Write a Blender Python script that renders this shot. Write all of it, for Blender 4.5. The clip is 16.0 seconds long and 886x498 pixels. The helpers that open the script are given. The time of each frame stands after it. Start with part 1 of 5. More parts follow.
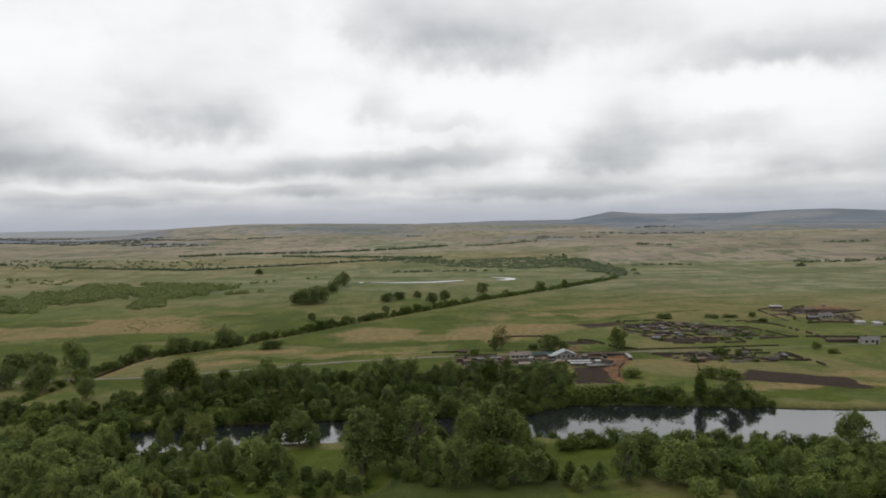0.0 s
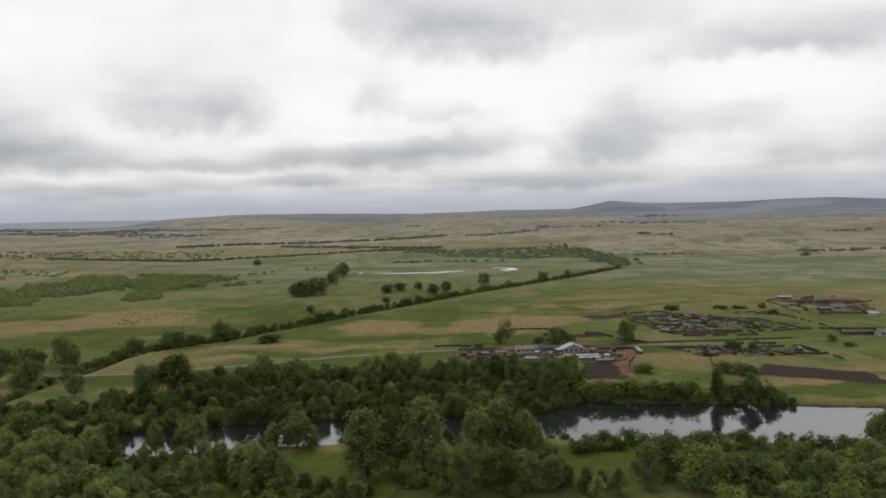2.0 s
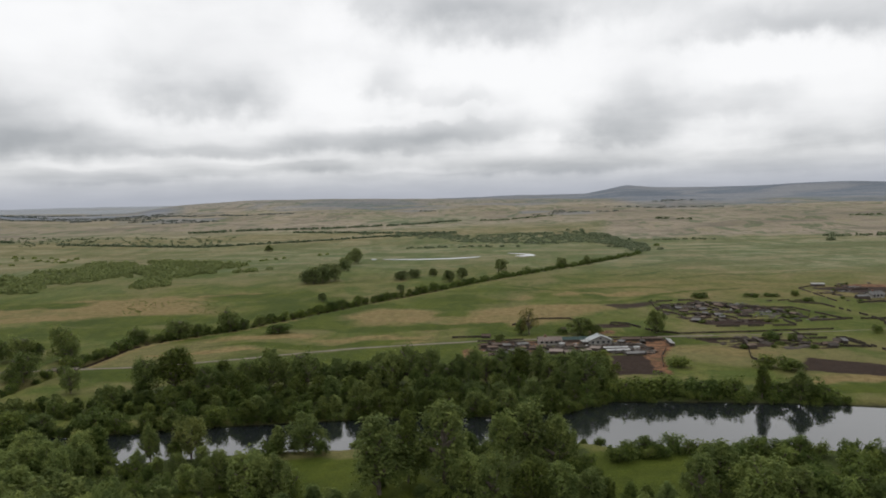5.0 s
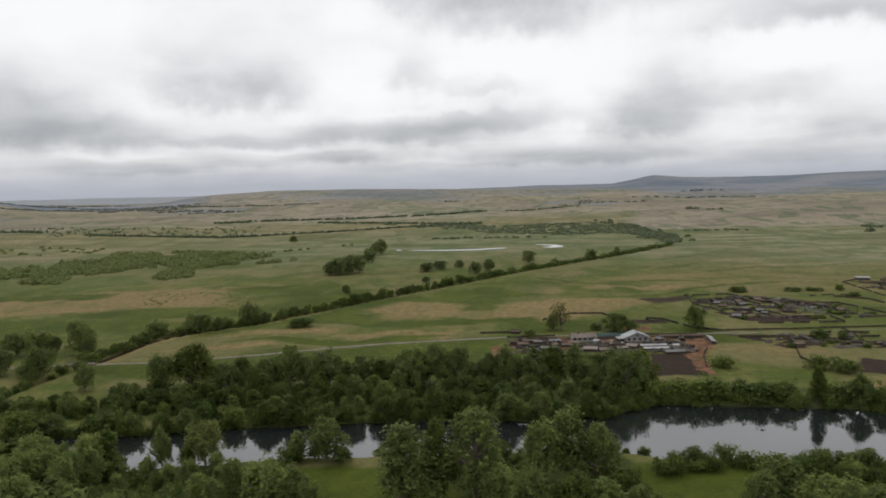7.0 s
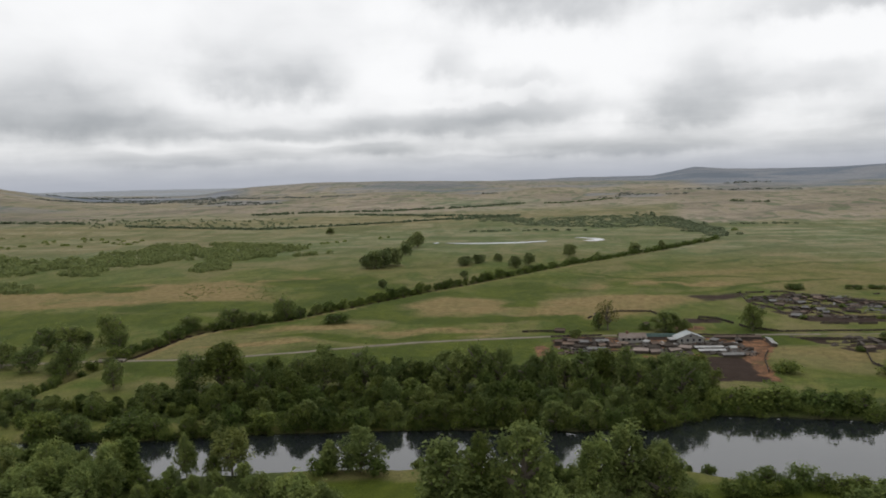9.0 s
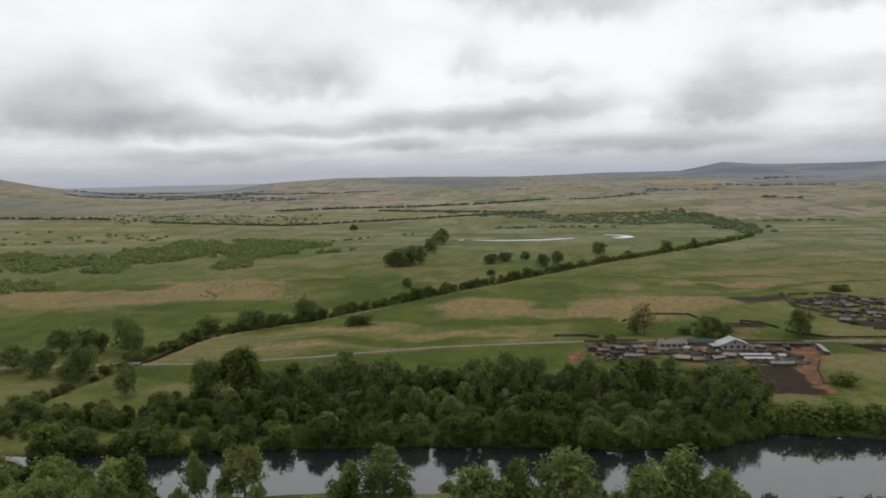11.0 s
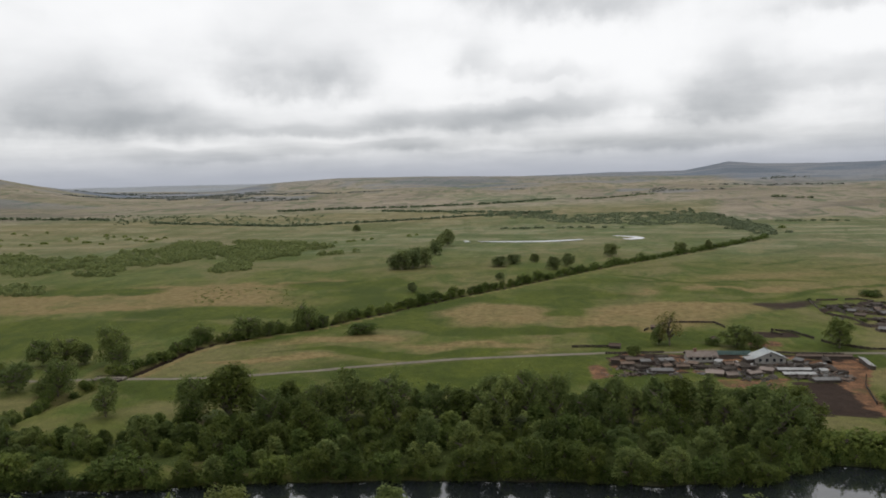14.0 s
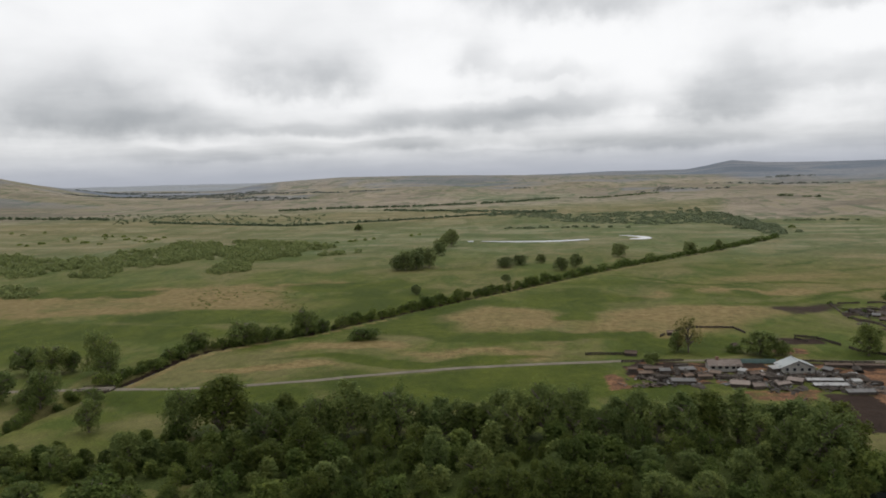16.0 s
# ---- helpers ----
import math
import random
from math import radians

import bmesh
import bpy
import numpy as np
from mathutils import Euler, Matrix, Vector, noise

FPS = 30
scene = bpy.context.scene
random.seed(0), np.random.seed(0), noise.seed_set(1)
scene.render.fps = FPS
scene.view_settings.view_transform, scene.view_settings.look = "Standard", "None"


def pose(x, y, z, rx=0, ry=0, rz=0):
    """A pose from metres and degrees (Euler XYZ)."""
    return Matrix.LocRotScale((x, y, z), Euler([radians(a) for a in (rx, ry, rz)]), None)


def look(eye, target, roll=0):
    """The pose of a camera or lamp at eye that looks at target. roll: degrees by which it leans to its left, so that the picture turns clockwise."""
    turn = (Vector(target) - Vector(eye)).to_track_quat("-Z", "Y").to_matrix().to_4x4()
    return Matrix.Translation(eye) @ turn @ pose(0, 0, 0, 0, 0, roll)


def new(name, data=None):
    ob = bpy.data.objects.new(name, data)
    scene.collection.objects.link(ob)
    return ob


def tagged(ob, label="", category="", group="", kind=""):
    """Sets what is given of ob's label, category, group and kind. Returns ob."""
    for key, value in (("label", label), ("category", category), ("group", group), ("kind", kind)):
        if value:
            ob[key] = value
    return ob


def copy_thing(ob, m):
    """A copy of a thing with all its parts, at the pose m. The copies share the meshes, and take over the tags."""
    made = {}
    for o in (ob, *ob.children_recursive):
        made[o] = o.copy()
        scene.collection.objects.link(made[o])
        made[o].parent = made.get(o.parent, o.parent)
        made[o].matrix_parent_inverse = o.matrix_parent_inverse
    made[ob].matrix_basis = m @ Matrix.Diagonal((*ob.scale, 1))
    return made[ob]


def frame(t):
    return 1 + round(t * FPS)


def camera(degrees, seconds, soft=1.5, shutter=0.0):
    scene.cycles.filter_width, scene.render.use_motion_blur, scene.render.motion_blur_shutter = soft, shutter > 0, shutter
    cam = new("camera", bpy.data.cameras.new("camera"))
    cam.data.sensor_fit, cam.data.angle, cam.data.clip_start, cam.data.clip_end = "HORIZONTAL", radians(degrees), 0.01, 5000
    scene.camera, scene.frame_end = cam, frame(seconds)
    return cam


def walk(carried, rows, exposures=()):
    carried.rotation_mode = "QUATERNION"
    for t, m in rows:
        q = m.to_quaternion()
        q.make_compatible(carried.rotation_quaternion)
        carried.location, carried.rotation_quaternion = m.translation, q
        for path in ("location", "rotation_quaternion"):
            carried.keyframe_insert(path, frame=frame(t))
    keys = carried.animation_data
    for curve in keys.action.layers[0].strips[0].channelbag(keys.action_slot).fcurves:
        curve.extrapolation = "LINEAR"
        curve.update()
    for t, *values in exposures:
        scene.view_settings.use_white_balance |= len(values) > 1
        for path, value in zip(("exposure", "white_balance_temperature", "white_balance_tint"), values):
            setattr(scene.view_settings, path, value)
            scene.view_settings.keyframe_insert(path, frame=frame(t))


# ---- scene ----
cam = camera(62.19, 16.0, soft=1.8)
# seconds, eye x, y, z, yaw (to the left), pitch (up), roll
ROWS = [
    (0.0, -0.00, -0.00, 55.00, 0.041, -1.716, -1.079),
    (0.5, -0.29, 2.56, 54.96, 0.048, -1.919, -1.100),
    (1.0, -0.68, 5.18, 55.00, 0.030, -2.129, -1.147),
    (1.5, -1.14, 7.88, 55.01, -0.001, -2.324, -1.197),
    (2.0, -1.59, 10.74, 54.98, -0.013, -2.516, -1.235),
    (2.5, -1.97, 13.60, 54.90, 0.010, -2.707, -1.257),
    (3.0, -2.30, 16.41, 54.81, 0.085, -2.901, -1.291),
    (3.5, -2.64, 19.26, 54.72, 0.218, -3.092, -1.325),
    (4.0, -2.97, 22.28, 54.57, 0.428, -3.263, -1.362),
    (4.5, -3.28, 25.22, 54.46, 0.688, -3.448, -1.383),
    (5.0, -3.62, 28.18, 54.38, 1.022, -3.639, -1.383),
    (5.5, -3.98, 31.15, 54.33, 1.423, -3.830, -1.374),
    (6.0, -4.37, 34.15, 54.29, 1.884, -4.014, -1.371),
    (6.5, -4.77, 37.18, 54.23, 2.399, -4.183, -1.385),
    (7.0, -5.16, 40.32, 54.18, 2.953, -4.350, -1.410),
    (7.5, -5.64, 43.33, 54.14, 3.585, -4.493, -1.422),
    (8.0, -6.20, 46.37, 54.11, 4.281, -4.632, -1.427),
    (8.5, -6.77, 49.44, 54.08, 5.020, -4.765, -1.425),
    (9.0, -7.34, 52.56, 54.10, 5.813, -4.901, -1.412),
    (9.5, -7.87, 55.51, 54.18, 6.593, -5.024, -1.407),
    (10.0, -8.49, 58.60, 54.26, 7.231, -5.123, -1.401),
    (10.5, -9.21, 61.74, 54.34, 7.552, -5.178, -1.407),
    (11.0, -9.96, 64.87, 54.41, 7.665, -5.200, -1.421),
    (11.5, -10.72, 67.94, 54.44, 7.678, -5.201, -1.434),
    (12.0, -11.45, 70.90, 54.40, 7.700, -5.191, -1.440),
    (12.5, -12.15, 73.82, 54.38, 7.770, -5.191, -1.421),
    (13.0, -12.89, 76.75, 54.31, 7.819, -5.187, -1.427),
    (13.5, -13.65, 79.65, 54.23, 7.849, -5.187, -1.460),
    (14.0, -14.39, 82.64, 54.26, 7.894, -5.203, -1.465),
    (14.5, -15.19, 85.66, 54.27, 7.921, -5.226, -1.465),
    (15.0, -16.02, 88.61, 54.21, 7.929, -5.228, -1.491),
    (15.5, -16.78, 91.54, 54.13, 7.951, -5.228, -1.514),
    (16.0, -17.41, 94.65, 54.09, 8.050, -5.270, -1.499),
]


def eye_pose(x, y, z, yaw, pitch, roll):
    """The drone's camera at x, y, z."""
    a, p = radians(yaw), radians(pitch)
    ahead = Vector((-math.sin(a) * math.cos(p), math.cos(a) * math.cos(p), math.sin(p)))
    e = Vector((x, y, z))
    return look(e, e + 50 * ahead, roll)


walk(cam, [(t, eye_pose(*row)) for t, *row in ROWS])

# ---- sky and light ----
world = bpy.data.worlds.new("overcast_sky")
scene.world = world
world.use_nodes = True
wt = world.node_tree
wt.nodes.clear()


def node(tree, kind, **values):
    n = tree.nodes.new(kind)
    for key, value in values.items():
        if key in n.inputs:
            n.inputs[key].default_value = value
    return n


def math_node(tree, op, a, b=None, c=None, clamp=False):
    n = tree.nodes.new("ShaderNodeMath")
    n.operation, n.use_clamp = op, clamp
    for i, v in enumerate((a, b, c)):
        if v is None:
            continue
        if isinstance(v, (int, float)):
            n.inputs[i].default_value = v
        else:
            tree.links.new(v, n.inputs[i])
    return n.outputs[0]


def mix_color(tree, fac, a, b):
    n = tree.nodes.new("ShaderNodeMix")
    n.data_type = "RGBA"
    for slot, v in ((n.inputs[0], fac), (n.inputs[6], a), (n.inputs[7], b)):
        if isinstance(v, (int, float)):
            slot.default_value = v
        elif isinstance(v, tuple):
            slot.default_value = (*v, 1)
        else:
            tree.links.new(v, slot)
    return n.outputs[2]


def noise_node(tree, vector, scale, detail=4.0, rough=0.55, distort=0.0):
    n = tree.nodes.new("ShaderNodeTexNoise")
    n.inputs["Scale"].default_value = scale
    n.inputs["Detail"].default_value = detail
    n.inputs["Roughness"].default_value = rough
    n.inputs["Distortion"].default_value = distort
    if vector is not None:
        tree.links.new(vector, n.inputs["Vector"])
    return n.outputs["Fac"]


def remap(tree, v, a, b, c=0.0, d=1.0):
    n = tree.nodes.new("ShaderNodeMapRange")
    n.interpolation_type = "SMOOTHSTEP"
    tree.links.new(v, n.inputs[0])
    for i, k in enumerate((a, b, c, d)):
        n.inputs[i + 1].default_value = k
    return n.outputs[0]


SUN_EL, SUN_AZ = 52.0, -20.0
tc = wt.nodes.new("ShaderNodeTexCoord")
sep = wt.nodes.new("ShaderNodeSeparateXYZ")
wt.links.new(tc.outputs["Generated"], sep.inputs[0])
sx, sy, sz = sep.outputs
# cloud deck seen in perspective: the direction laid onto a flat layer
up = math_node(wt, "ADD", math_node(wt, "MAXIMUM", sz, 0.0), 0.09)
deck = wt.nodes.new("ShaderNodeCombineXYZ")
wt.links.new(math_node(wt, "DIVIDE", sx, up), deck.inputs[0])
wt.links.new(math_node(wt, "DIVIDE", sy, up), deck.inputs[1])
broad = noise_node(wt, deck.outputs[0], 0.55, 5, 0.55, 0.3)
fine = noise_node(wt, deck.outputs[0], 1.9, 6, 0.6, 0.2)
wisp = noise_node(wt, tc.outputs["Generated"], 11.0, 4, 0.5, 0.0)
wisp2 = noise_node(wt, tc.outputs["Generated"], 17.0, 4, 0.5, 0.0)
azimuth = math_node(wt, "MULTIPLY", math_node(wt, "ARCTAN2", sx, sy), 57.2958)
height = math_node(wt, "MULTIPLY", math_node(wt, "ARCSINE", sz), 57.2958)
curl = noise_node(wt, tc.outputs["Generated"], 34.0, 4, 0.55, 0.0)
flat = wt.nodes.new("ShaderNodeCombineXYZ")
wt.links.new(math_node(wt, "MULTIPLY", azimuth, 0.085), flat.inputs[0])
wt.links.new(math_node(wt, "MULTIPLY", height, 0.62), flat.inputs[1])
layers = noise_node(wt, flat.outputs[0], 1.0, 5, 0.6, 0.6)
puffy = wt.nodes.new("ShaderNodeCombineXYZ")
wt.links.new(math_node(wt, "MULTIPLY", azimuth, 0.125), puffy.inputs[0])
wt.links.new(math_node(wt, "MULTIPLY", math_node(wt, "POWER", math_node(wt, "MAXIMUM", height, 0.01), 0.5), 1.45), puffy.inputs[1])
puff = noise_node(wt, puffy.outputs[0], 1.15, 4, 0.46, 0.3)
az_w = math_node(wt, "ADD", azimuth, math_node(wt, "MULTIPLY", math_node(wt, "SUBTRACT", wisp, 0.5), 6.0))
az_w = math_node(wt, "ADD", az_w, math_node(wt, "MULTIPLY", math_node(wt, "SUBTRACT", curl, 0.5), 1.2))
lift = math_node(wt, "MULTIPLY", math_node(wt, "SUBTRACT", wisp2, 0.5), remap(wt, height, 2.0, 9.0, 0.7, 2.6))
el_w = math_node(wt, "ADD", height, lift)
el_w = math_node(wt, "ADD", el_w, math_node(wt, "MULTIPLY", math_node(wt, "SUBTRACT", curl, 0.5), remap(wt, height, 2.0, 9.0, 0.25, 0.6)))
# the heavier clouds: azimuth, elevation, half widths, weight (minus: bright gaps)
CLOUDS = [
    (-3.7, 14.9, 5.7, 2.64, 0.26), (2.4, 12.7, 6.6, 1.85, 0.30), (5.4, 14.9, 6.6, 2.20, 0.20), (13.0, 14.2, 5.3, 2.20, 0.22), (21.4, 11.5, 4.8, 1.32, 0.26),
    (26.5, 11.5, 4.8, 1.76, 0.22), (30.2, 11.4, 4.0, 2.20, 0.20), (-18.9, 7.3, 4.6, 1.50, 0.32), (-15.3, 8.4, 3.1, 1.50, 0.22), (-22.3, 9.4, 4.8, 2.20, 0.15),
    (-16.8, 10.8, 6.6, 1.76, 0.08), (-28.9, 12.7, 4.8, 2.64, -0.10), (-9.3, 13.8, 1.8, 2.20, -0.16), (-8.2, 8.5, 2.0, 2.64, -0.14), (4.5, 9.4, 7.0, 1.23, -0.20),
    (22.9, 8.9, 4.8, 1.23, -0.24), (27.8, 7.5, 2.6, 2.64, -0.10), (-4.3, 8.7, 3.1, 1.15, 0.22), (0.1, 7.5, 3.5, 0.53, 0.16), (13.1, 4.9, 3.3, 1.59, 0.40),
    (14.2, 7.7, 2.7, 1.85, 0.24), (18.4, 6.1, 4.0, 1.06, 0.22), (22.8, 6.7, 2.2, 1.15, 0.12), (0.9, 5.3, 5.7, 1.06, 0.33), (-3.5, 4.2, 4.0, 0.88, 0.30),
    (-27.8, 4.4, 5.3, 1.15, 0.30), (-30.1, 6.0, 3.5, 1.59, 0.18), (-33.6, 5.5, 4.8, 1.98, 0.22), (-32.0, 7.8, 4.8, 1.50, 0.12), (-38.2, 4.7, 6.2, 1.76, 0.28),
    (-37.5, 7.8, 6.2, 2.20, 0.16), (-19.0, 4.0, 4.8, 0.57, 0.26), (-9.6, 4.6, 5.3, 1.06, 0.28), (-11.1, 2.8, 3.3, 0.53, 0.26), (-18.3, 2.5, 3.5, 0.40, 0.14),
    (-26.2, 2.1, 5.3, 0.40, 0.16), (7.8, 2.4, 7.5, 0.66, 0.30), (25.0, 3.4, 4.8, 0.88, 0.10), (28.2, 4.4, 4.0, 1.50, 0.08), (26.8, 1.9, 7.9, 0.53, 0.10),
    (33.4, 4.6, 4.8, 2.20, 0.10), (-12.9, 5.8, 4.0, 0.62, -0.10), (7.5, 7.1, 2.2, 1.32, -0.12), (7.4, 3.9, 1.8, 0.88, -0.14), (20.2, 3.6, 3.5, 0.62, -0.14),
    (-3.5, 6.3, 5.3, 0.35, -0.10), (-27.9, 3.0, 3.5, 0.26, -0.12), (-14.2, 3.4, 4.0, 0.22, -0.10), (-1.4, 2.4, 5.3, 0.22, -0.10),
]
dark = None
for ca, ce, wa, we, amount in CLOUDS:
    da = math_node(wt, "DIVIDE", math_node(wt, "SUBTRACT", az_w, ca), wa)
    de = math_node(wt, "DIVIDE", math_node(wt, "SUBTRACT", el_w, ce), we)
    de = math_node(wt, "ADD", math_node(wt, "MULTIPLY", math_node(wt, "MAXIMUM", de, 0.0), 0.8), math_node(wt, "MULTIPLY", math_node(wt, "MINIMUM", de, 0.0), 1.5))
    d2 = math_node(wt, "ADD", math_node(wt, "MULTIPLY", da, da), math_node(wt, "MULTIPLY", de, de))
    spot = math_node(wt, "MULTIPLY", math_node(wt, "EXPONENT", math_node(wt, "MULTIPLY", math_node(wt, "POWER", d2, 1.5), -0.9)), amount)
    dark = spot if dark is None else math_node(wt, "ADD", dark, spot)
low = remap(wt, height, 0.3, 8.0, 0.38, 0.0)
dark = math_node(wt, "ADD", dark, low)
dark = math_node(wt, "ADD", dark, math_node(wt, "MULTIPLY", math_node(wt, "SUBTRACT", broad, 0.48), 0.18))
dark = math_node(wt, "ADD", dark, math_node(wt, "MULTIPLY", math_node(wt, "SUBTRACT", puff, 0.5), 0.40))
dark = math_node(wt, "ADD", dark, math_node(wt, "MULTIPLY", math_node(wt, "SUBTRACT", fine, 0.5), 0.06))
streak = math_node(wt, "MULTIPLY", math_node(wt, "SUBTRACT", layers, 0.5), remap(wt, height, 2.5, 7.0, 0.34, 0.10))
dark = math_node(wt, "ADD", dark, streak)
dark = math_node(wt, "ADD", dark, math_node(wt, "MULTIPLY", math_node(wt, "SUBTRACT", curl, 0.5), 0.14))
dark = remap(wt, math_node(wt, "ADD", dark, 0.10), -0.08, 0.95)
cloud = mix_color(wt, dark, (0.975, 0.978, 0.988), (0.376, 0.396, 0.420))
band = remap(wt, height, 0.2, 3.2, 0.85, 0.0)
cloud = mix_color(wt, band, cloud, (0.385, 0.416, 0.492))
sky = wt.nodes.new("ShaderNodeTexSky")
sky.sky_type, sky.sun_disc = "NISHITA", False
sky.sun_elevation, sky.sun_rotation = radians(SUN_EL), radians(SUN_AZ)
thin = wt.nodes.new("ShaderNodeVectorMath")
thin.operation = "SCALE"
wt.links.new(sky.outputs[0], thin.inputs[0])
thin.inputs["Scale"].default_value = 0.08
cover = mix_color(wt, 0.97, thin.outputs[0], cloud)
bg = wt.nodes.new("ShaderNodeBackground")
bg.inputs["Strength"].default_value = 1.0
wt.links.new(cover, bg.inputs[0])
wo = wt.nodes.new("ShaderNodeOutputWorld")
wt.links.new(bg.outputs[0], wo.inputs[0])

sun_data = bpy.data.lights.new("sun", "SUN")
sun_data.energy, sun_data.angle, sun_data.color = 0.6, radians(30), (1.0, 0.97, 0.92)
sun = new("sun", sun_data)
_d = Vector((math.sin(radians(SUN_AZ)) * math.cos(radians(SUN_EL)), math.cos(radians(SUN_AZ)) * math.cos(radians(SUN_EL)), math.sin(radians(SUN_EL))))
sun.matrix_world = look(_d * 400, (0, 0, 0))
scene.view_settings.exposure = 0.0


# ---- the lie of the land ----
def smooth(a, b, v):
    s = np.clip((np.asarray(v, float) - a) / (b - a), 0, 1)
    return s * s * (3 - 2 * s)


_lattice = np.random.RandomState(7).rand(256, 256)


def field(x, y):
    """Smooth value noise, 0 to 1, with features one unit wide."""
    x, y = np.asarray(x, float), np.asarray(y, float)
    i, j = np.floor(x).astype(int), np.floor(y).astype(int)
    u, v = x - i, y - j
    u, v = u * u * (3 - 2 * u), v * v * (3 - 2 * v)
    g = lambda a, b: _lattice[a % 256, b % 256]
    return (g(i, j) * (1 - u) + g(i + 1, j) * u) * (1 - v) + (g(i, j + 1) * (1 - u) + g(i + 1, j + 1) * u) * v


def fbm(x, y, octaves=4):
    total, amp, norm = 0, 1.0, 0
    for k in range(octaves):
        total = total + amp * field(x * 2**k + 17.3 * k, y * 2**k - 9.1 * k)
        norm += amp
        amp *= 0.5
    return total / norm


BANK_NORTH = [(-300, 196), (-150, 200), (-95, 203.5), (-63, 209.5), (-47, 211.5), (-19, 214), (5, 213.5), (25, 216), (30, 220), (38, 225),
              (55, 224.5), (77, 221.5), (97, 218.2), (115, 215), (160, 211), (300, 200)]
BANK_SOUTH = [(-300, 176), (-150, 181), (-110, 182), (-77, 183.5), (-67, 185.5), (-49, 189.5), (-34, 190), (-25, 191), (10, 192), (24, 191.5),
              (31, 188.5), (51, 188), (63, 186.5), (85, 183), (94, 180), (130, 175), (300, 160)]
STREAM = [(-153, 222), (-142, 236), (-141, 250), (-139.5, 262), (-138, 274), (-135.5, 282), (-134.5, 296), (-134.5, 306), (-132, 319), (-126, 328), (-119.5, 336.5), (-111.5, 343.5), (-104, 351),
          (-97, 363.5), (-83, 384), (-60, 420), (-33, 458), (-1, 507), (40, 562), (99, 635), (178, 745)]


def along(line, x):
    return np.interp(x, [p[0] for p in line], [p[1] for p in line])


def line_distance(line, x, y):
    """The distance from a polyline."""
    best = np.full(np.shape(x), 1e9)
    for (ax, ay), (bx, by) in zip(line, line[1:]):
        dx, dy = bx - ax, by - ay
        s = np.clip(((x - ax) * dx + (y - ay) * dy) / (dx * dx + dy * dy), 0, 1)
        best = np.minimum(best, np.hypot(x - ax - s * dx, y - ay - s * dy))
    return best


# ridges: distance, half width, azimuths, elevations of the crest as seen from the start
RIDGES = [
    (4250, 520, (-180, -60, -40, -35, -20, -5, 5, 9.9, 11.4, 12.9, 15, 17.5, 21, 25, 28, 31, 40, 60, 180),
     (0.3, 0.3, 0.25, 0.2, 0.2, 0.2, 0.40, 0.40, 0.66, 0.93, 0.74, 0.66, 0.62, 0.75, 0.79, 0.57, 0.6, 0.6, 0.3)),
    (2750, 430, (-180, -60, -24, -21, -15.8, -8, -2.7, 3, 10, 20, 40, 180), (-0.5, -0.5, -0.3, 0.16, 0.46, 0.40, 0.31, 0.20, 0.0, -0.2, -0.3, -0.5)),
    (2300, 500, (-180, -60, -45, -38.7, -37, -35.4, -33.7, -31, -25, 180), (0.5, 2.2, 1.8, 1.15, 0.74, 0.38, 0.0, -0.4, -0.8, -0.8)),
]


def terr(x, y):
    """The height of the ground."""
    x, y = np.asarray(x, float), np.asarray(y, float)
    r, az = np.hypot(x, y), np.degrees(np.arctan2(x, y))
    rise = lambda q: 50 * (1 - np.exp(-np.maximum(q - 950, 0) / 1300))
    z = rise(r)
    for rr, ww, azs, els in RIDGES:
        crest = 55 + rr * np.tan(np.radians(np.interp(az, azs, els))) + 3.0 * (field(az * 0.9 + rr, 0.5 * np.ones_like(az)) - 0.5)
        z = z + np.maximum(crest - rise(rr), 0) * np.exp(-(((r - rr) / ww) ** 2))
    for mx, my, mw, mh in ((352, 1075, 40, 4.0), (437, 1150, 55, 7.5), (505, 1085, 60, 5.5), (560, 1240, 80, 6.0), (300, 1290, 90, 5.0)):
        z = z + mh * np.exp(-(((x - mx) / mw) ** 2) - ((y - my) / (0.7 * mw)) ** 2)
    z = z + (fbm(x / 330, y / 210, 4) - 0.5) * 26 * smooth(1250, 1900, r) * (1 - 0.75 * np.exp(-(((r - 2750) / 380) ** 2))) * (1 - 0.8 * smooth(3600, 4000, r))
    z = z + (fbm(x / 60 + 5, y / 60, 3) - 0.5) * 1.0 * smooth(235, 330, y) + (fbm(x / 9, y / 9, 2) - 0.5) * 0.25
    wob = 2.2 * (fbm(x / 6, y / 6, 3) - 0.5)
    inside = np.minimum(along(BANK_NORTH, x) - y, y - along(BANK_SOUTH, x)) + wob
    z = z - 2.6 * smooth(-2.6, 2.2, inside)
    z = z - 1.5 * (1 - smooth(1.0, 3.2, line_distance(STREAM, x, y)))
    return z


def inside_poly(poly, x, y):
    hitc = np.zeros(np.shape(x), bool)
    n = len(poly)
    for k in range(n):
        (x0, y0), (x1, y1) = poly[k], poly[(k + 1) % n]
        cross = ((y0 > y) != (y1 > y)) & (x < (x1 - x0) * (y - y0) / ((y1 - y0) or 1e-9) + x0)
        hitc ^= cross
    return hitc


# ---- materials ----
def material(name, rough=0.85, metal=0.0):
    m = bpy.data.materials.new(name)
    m.use_nodes = True
    t = m.node_tree
    b = t.nodes["Principled BSDF"]
    b.inputs["Roughness"].default_value = rough
    b.inputs["Metallic"].default_value = metal
    return m, t, b


def bump(t, b, height_out, strength, distance):
    n = t.nodes.new("ShaderNodeBump")
    n.inputs["Strength"].default_value, n.inputs["Distance"].default_value = strength, distance
    t.links.new(height_out, n.inputs["Height"])
    t.links.new(n.outputs[0], b.inputs["Normal"])


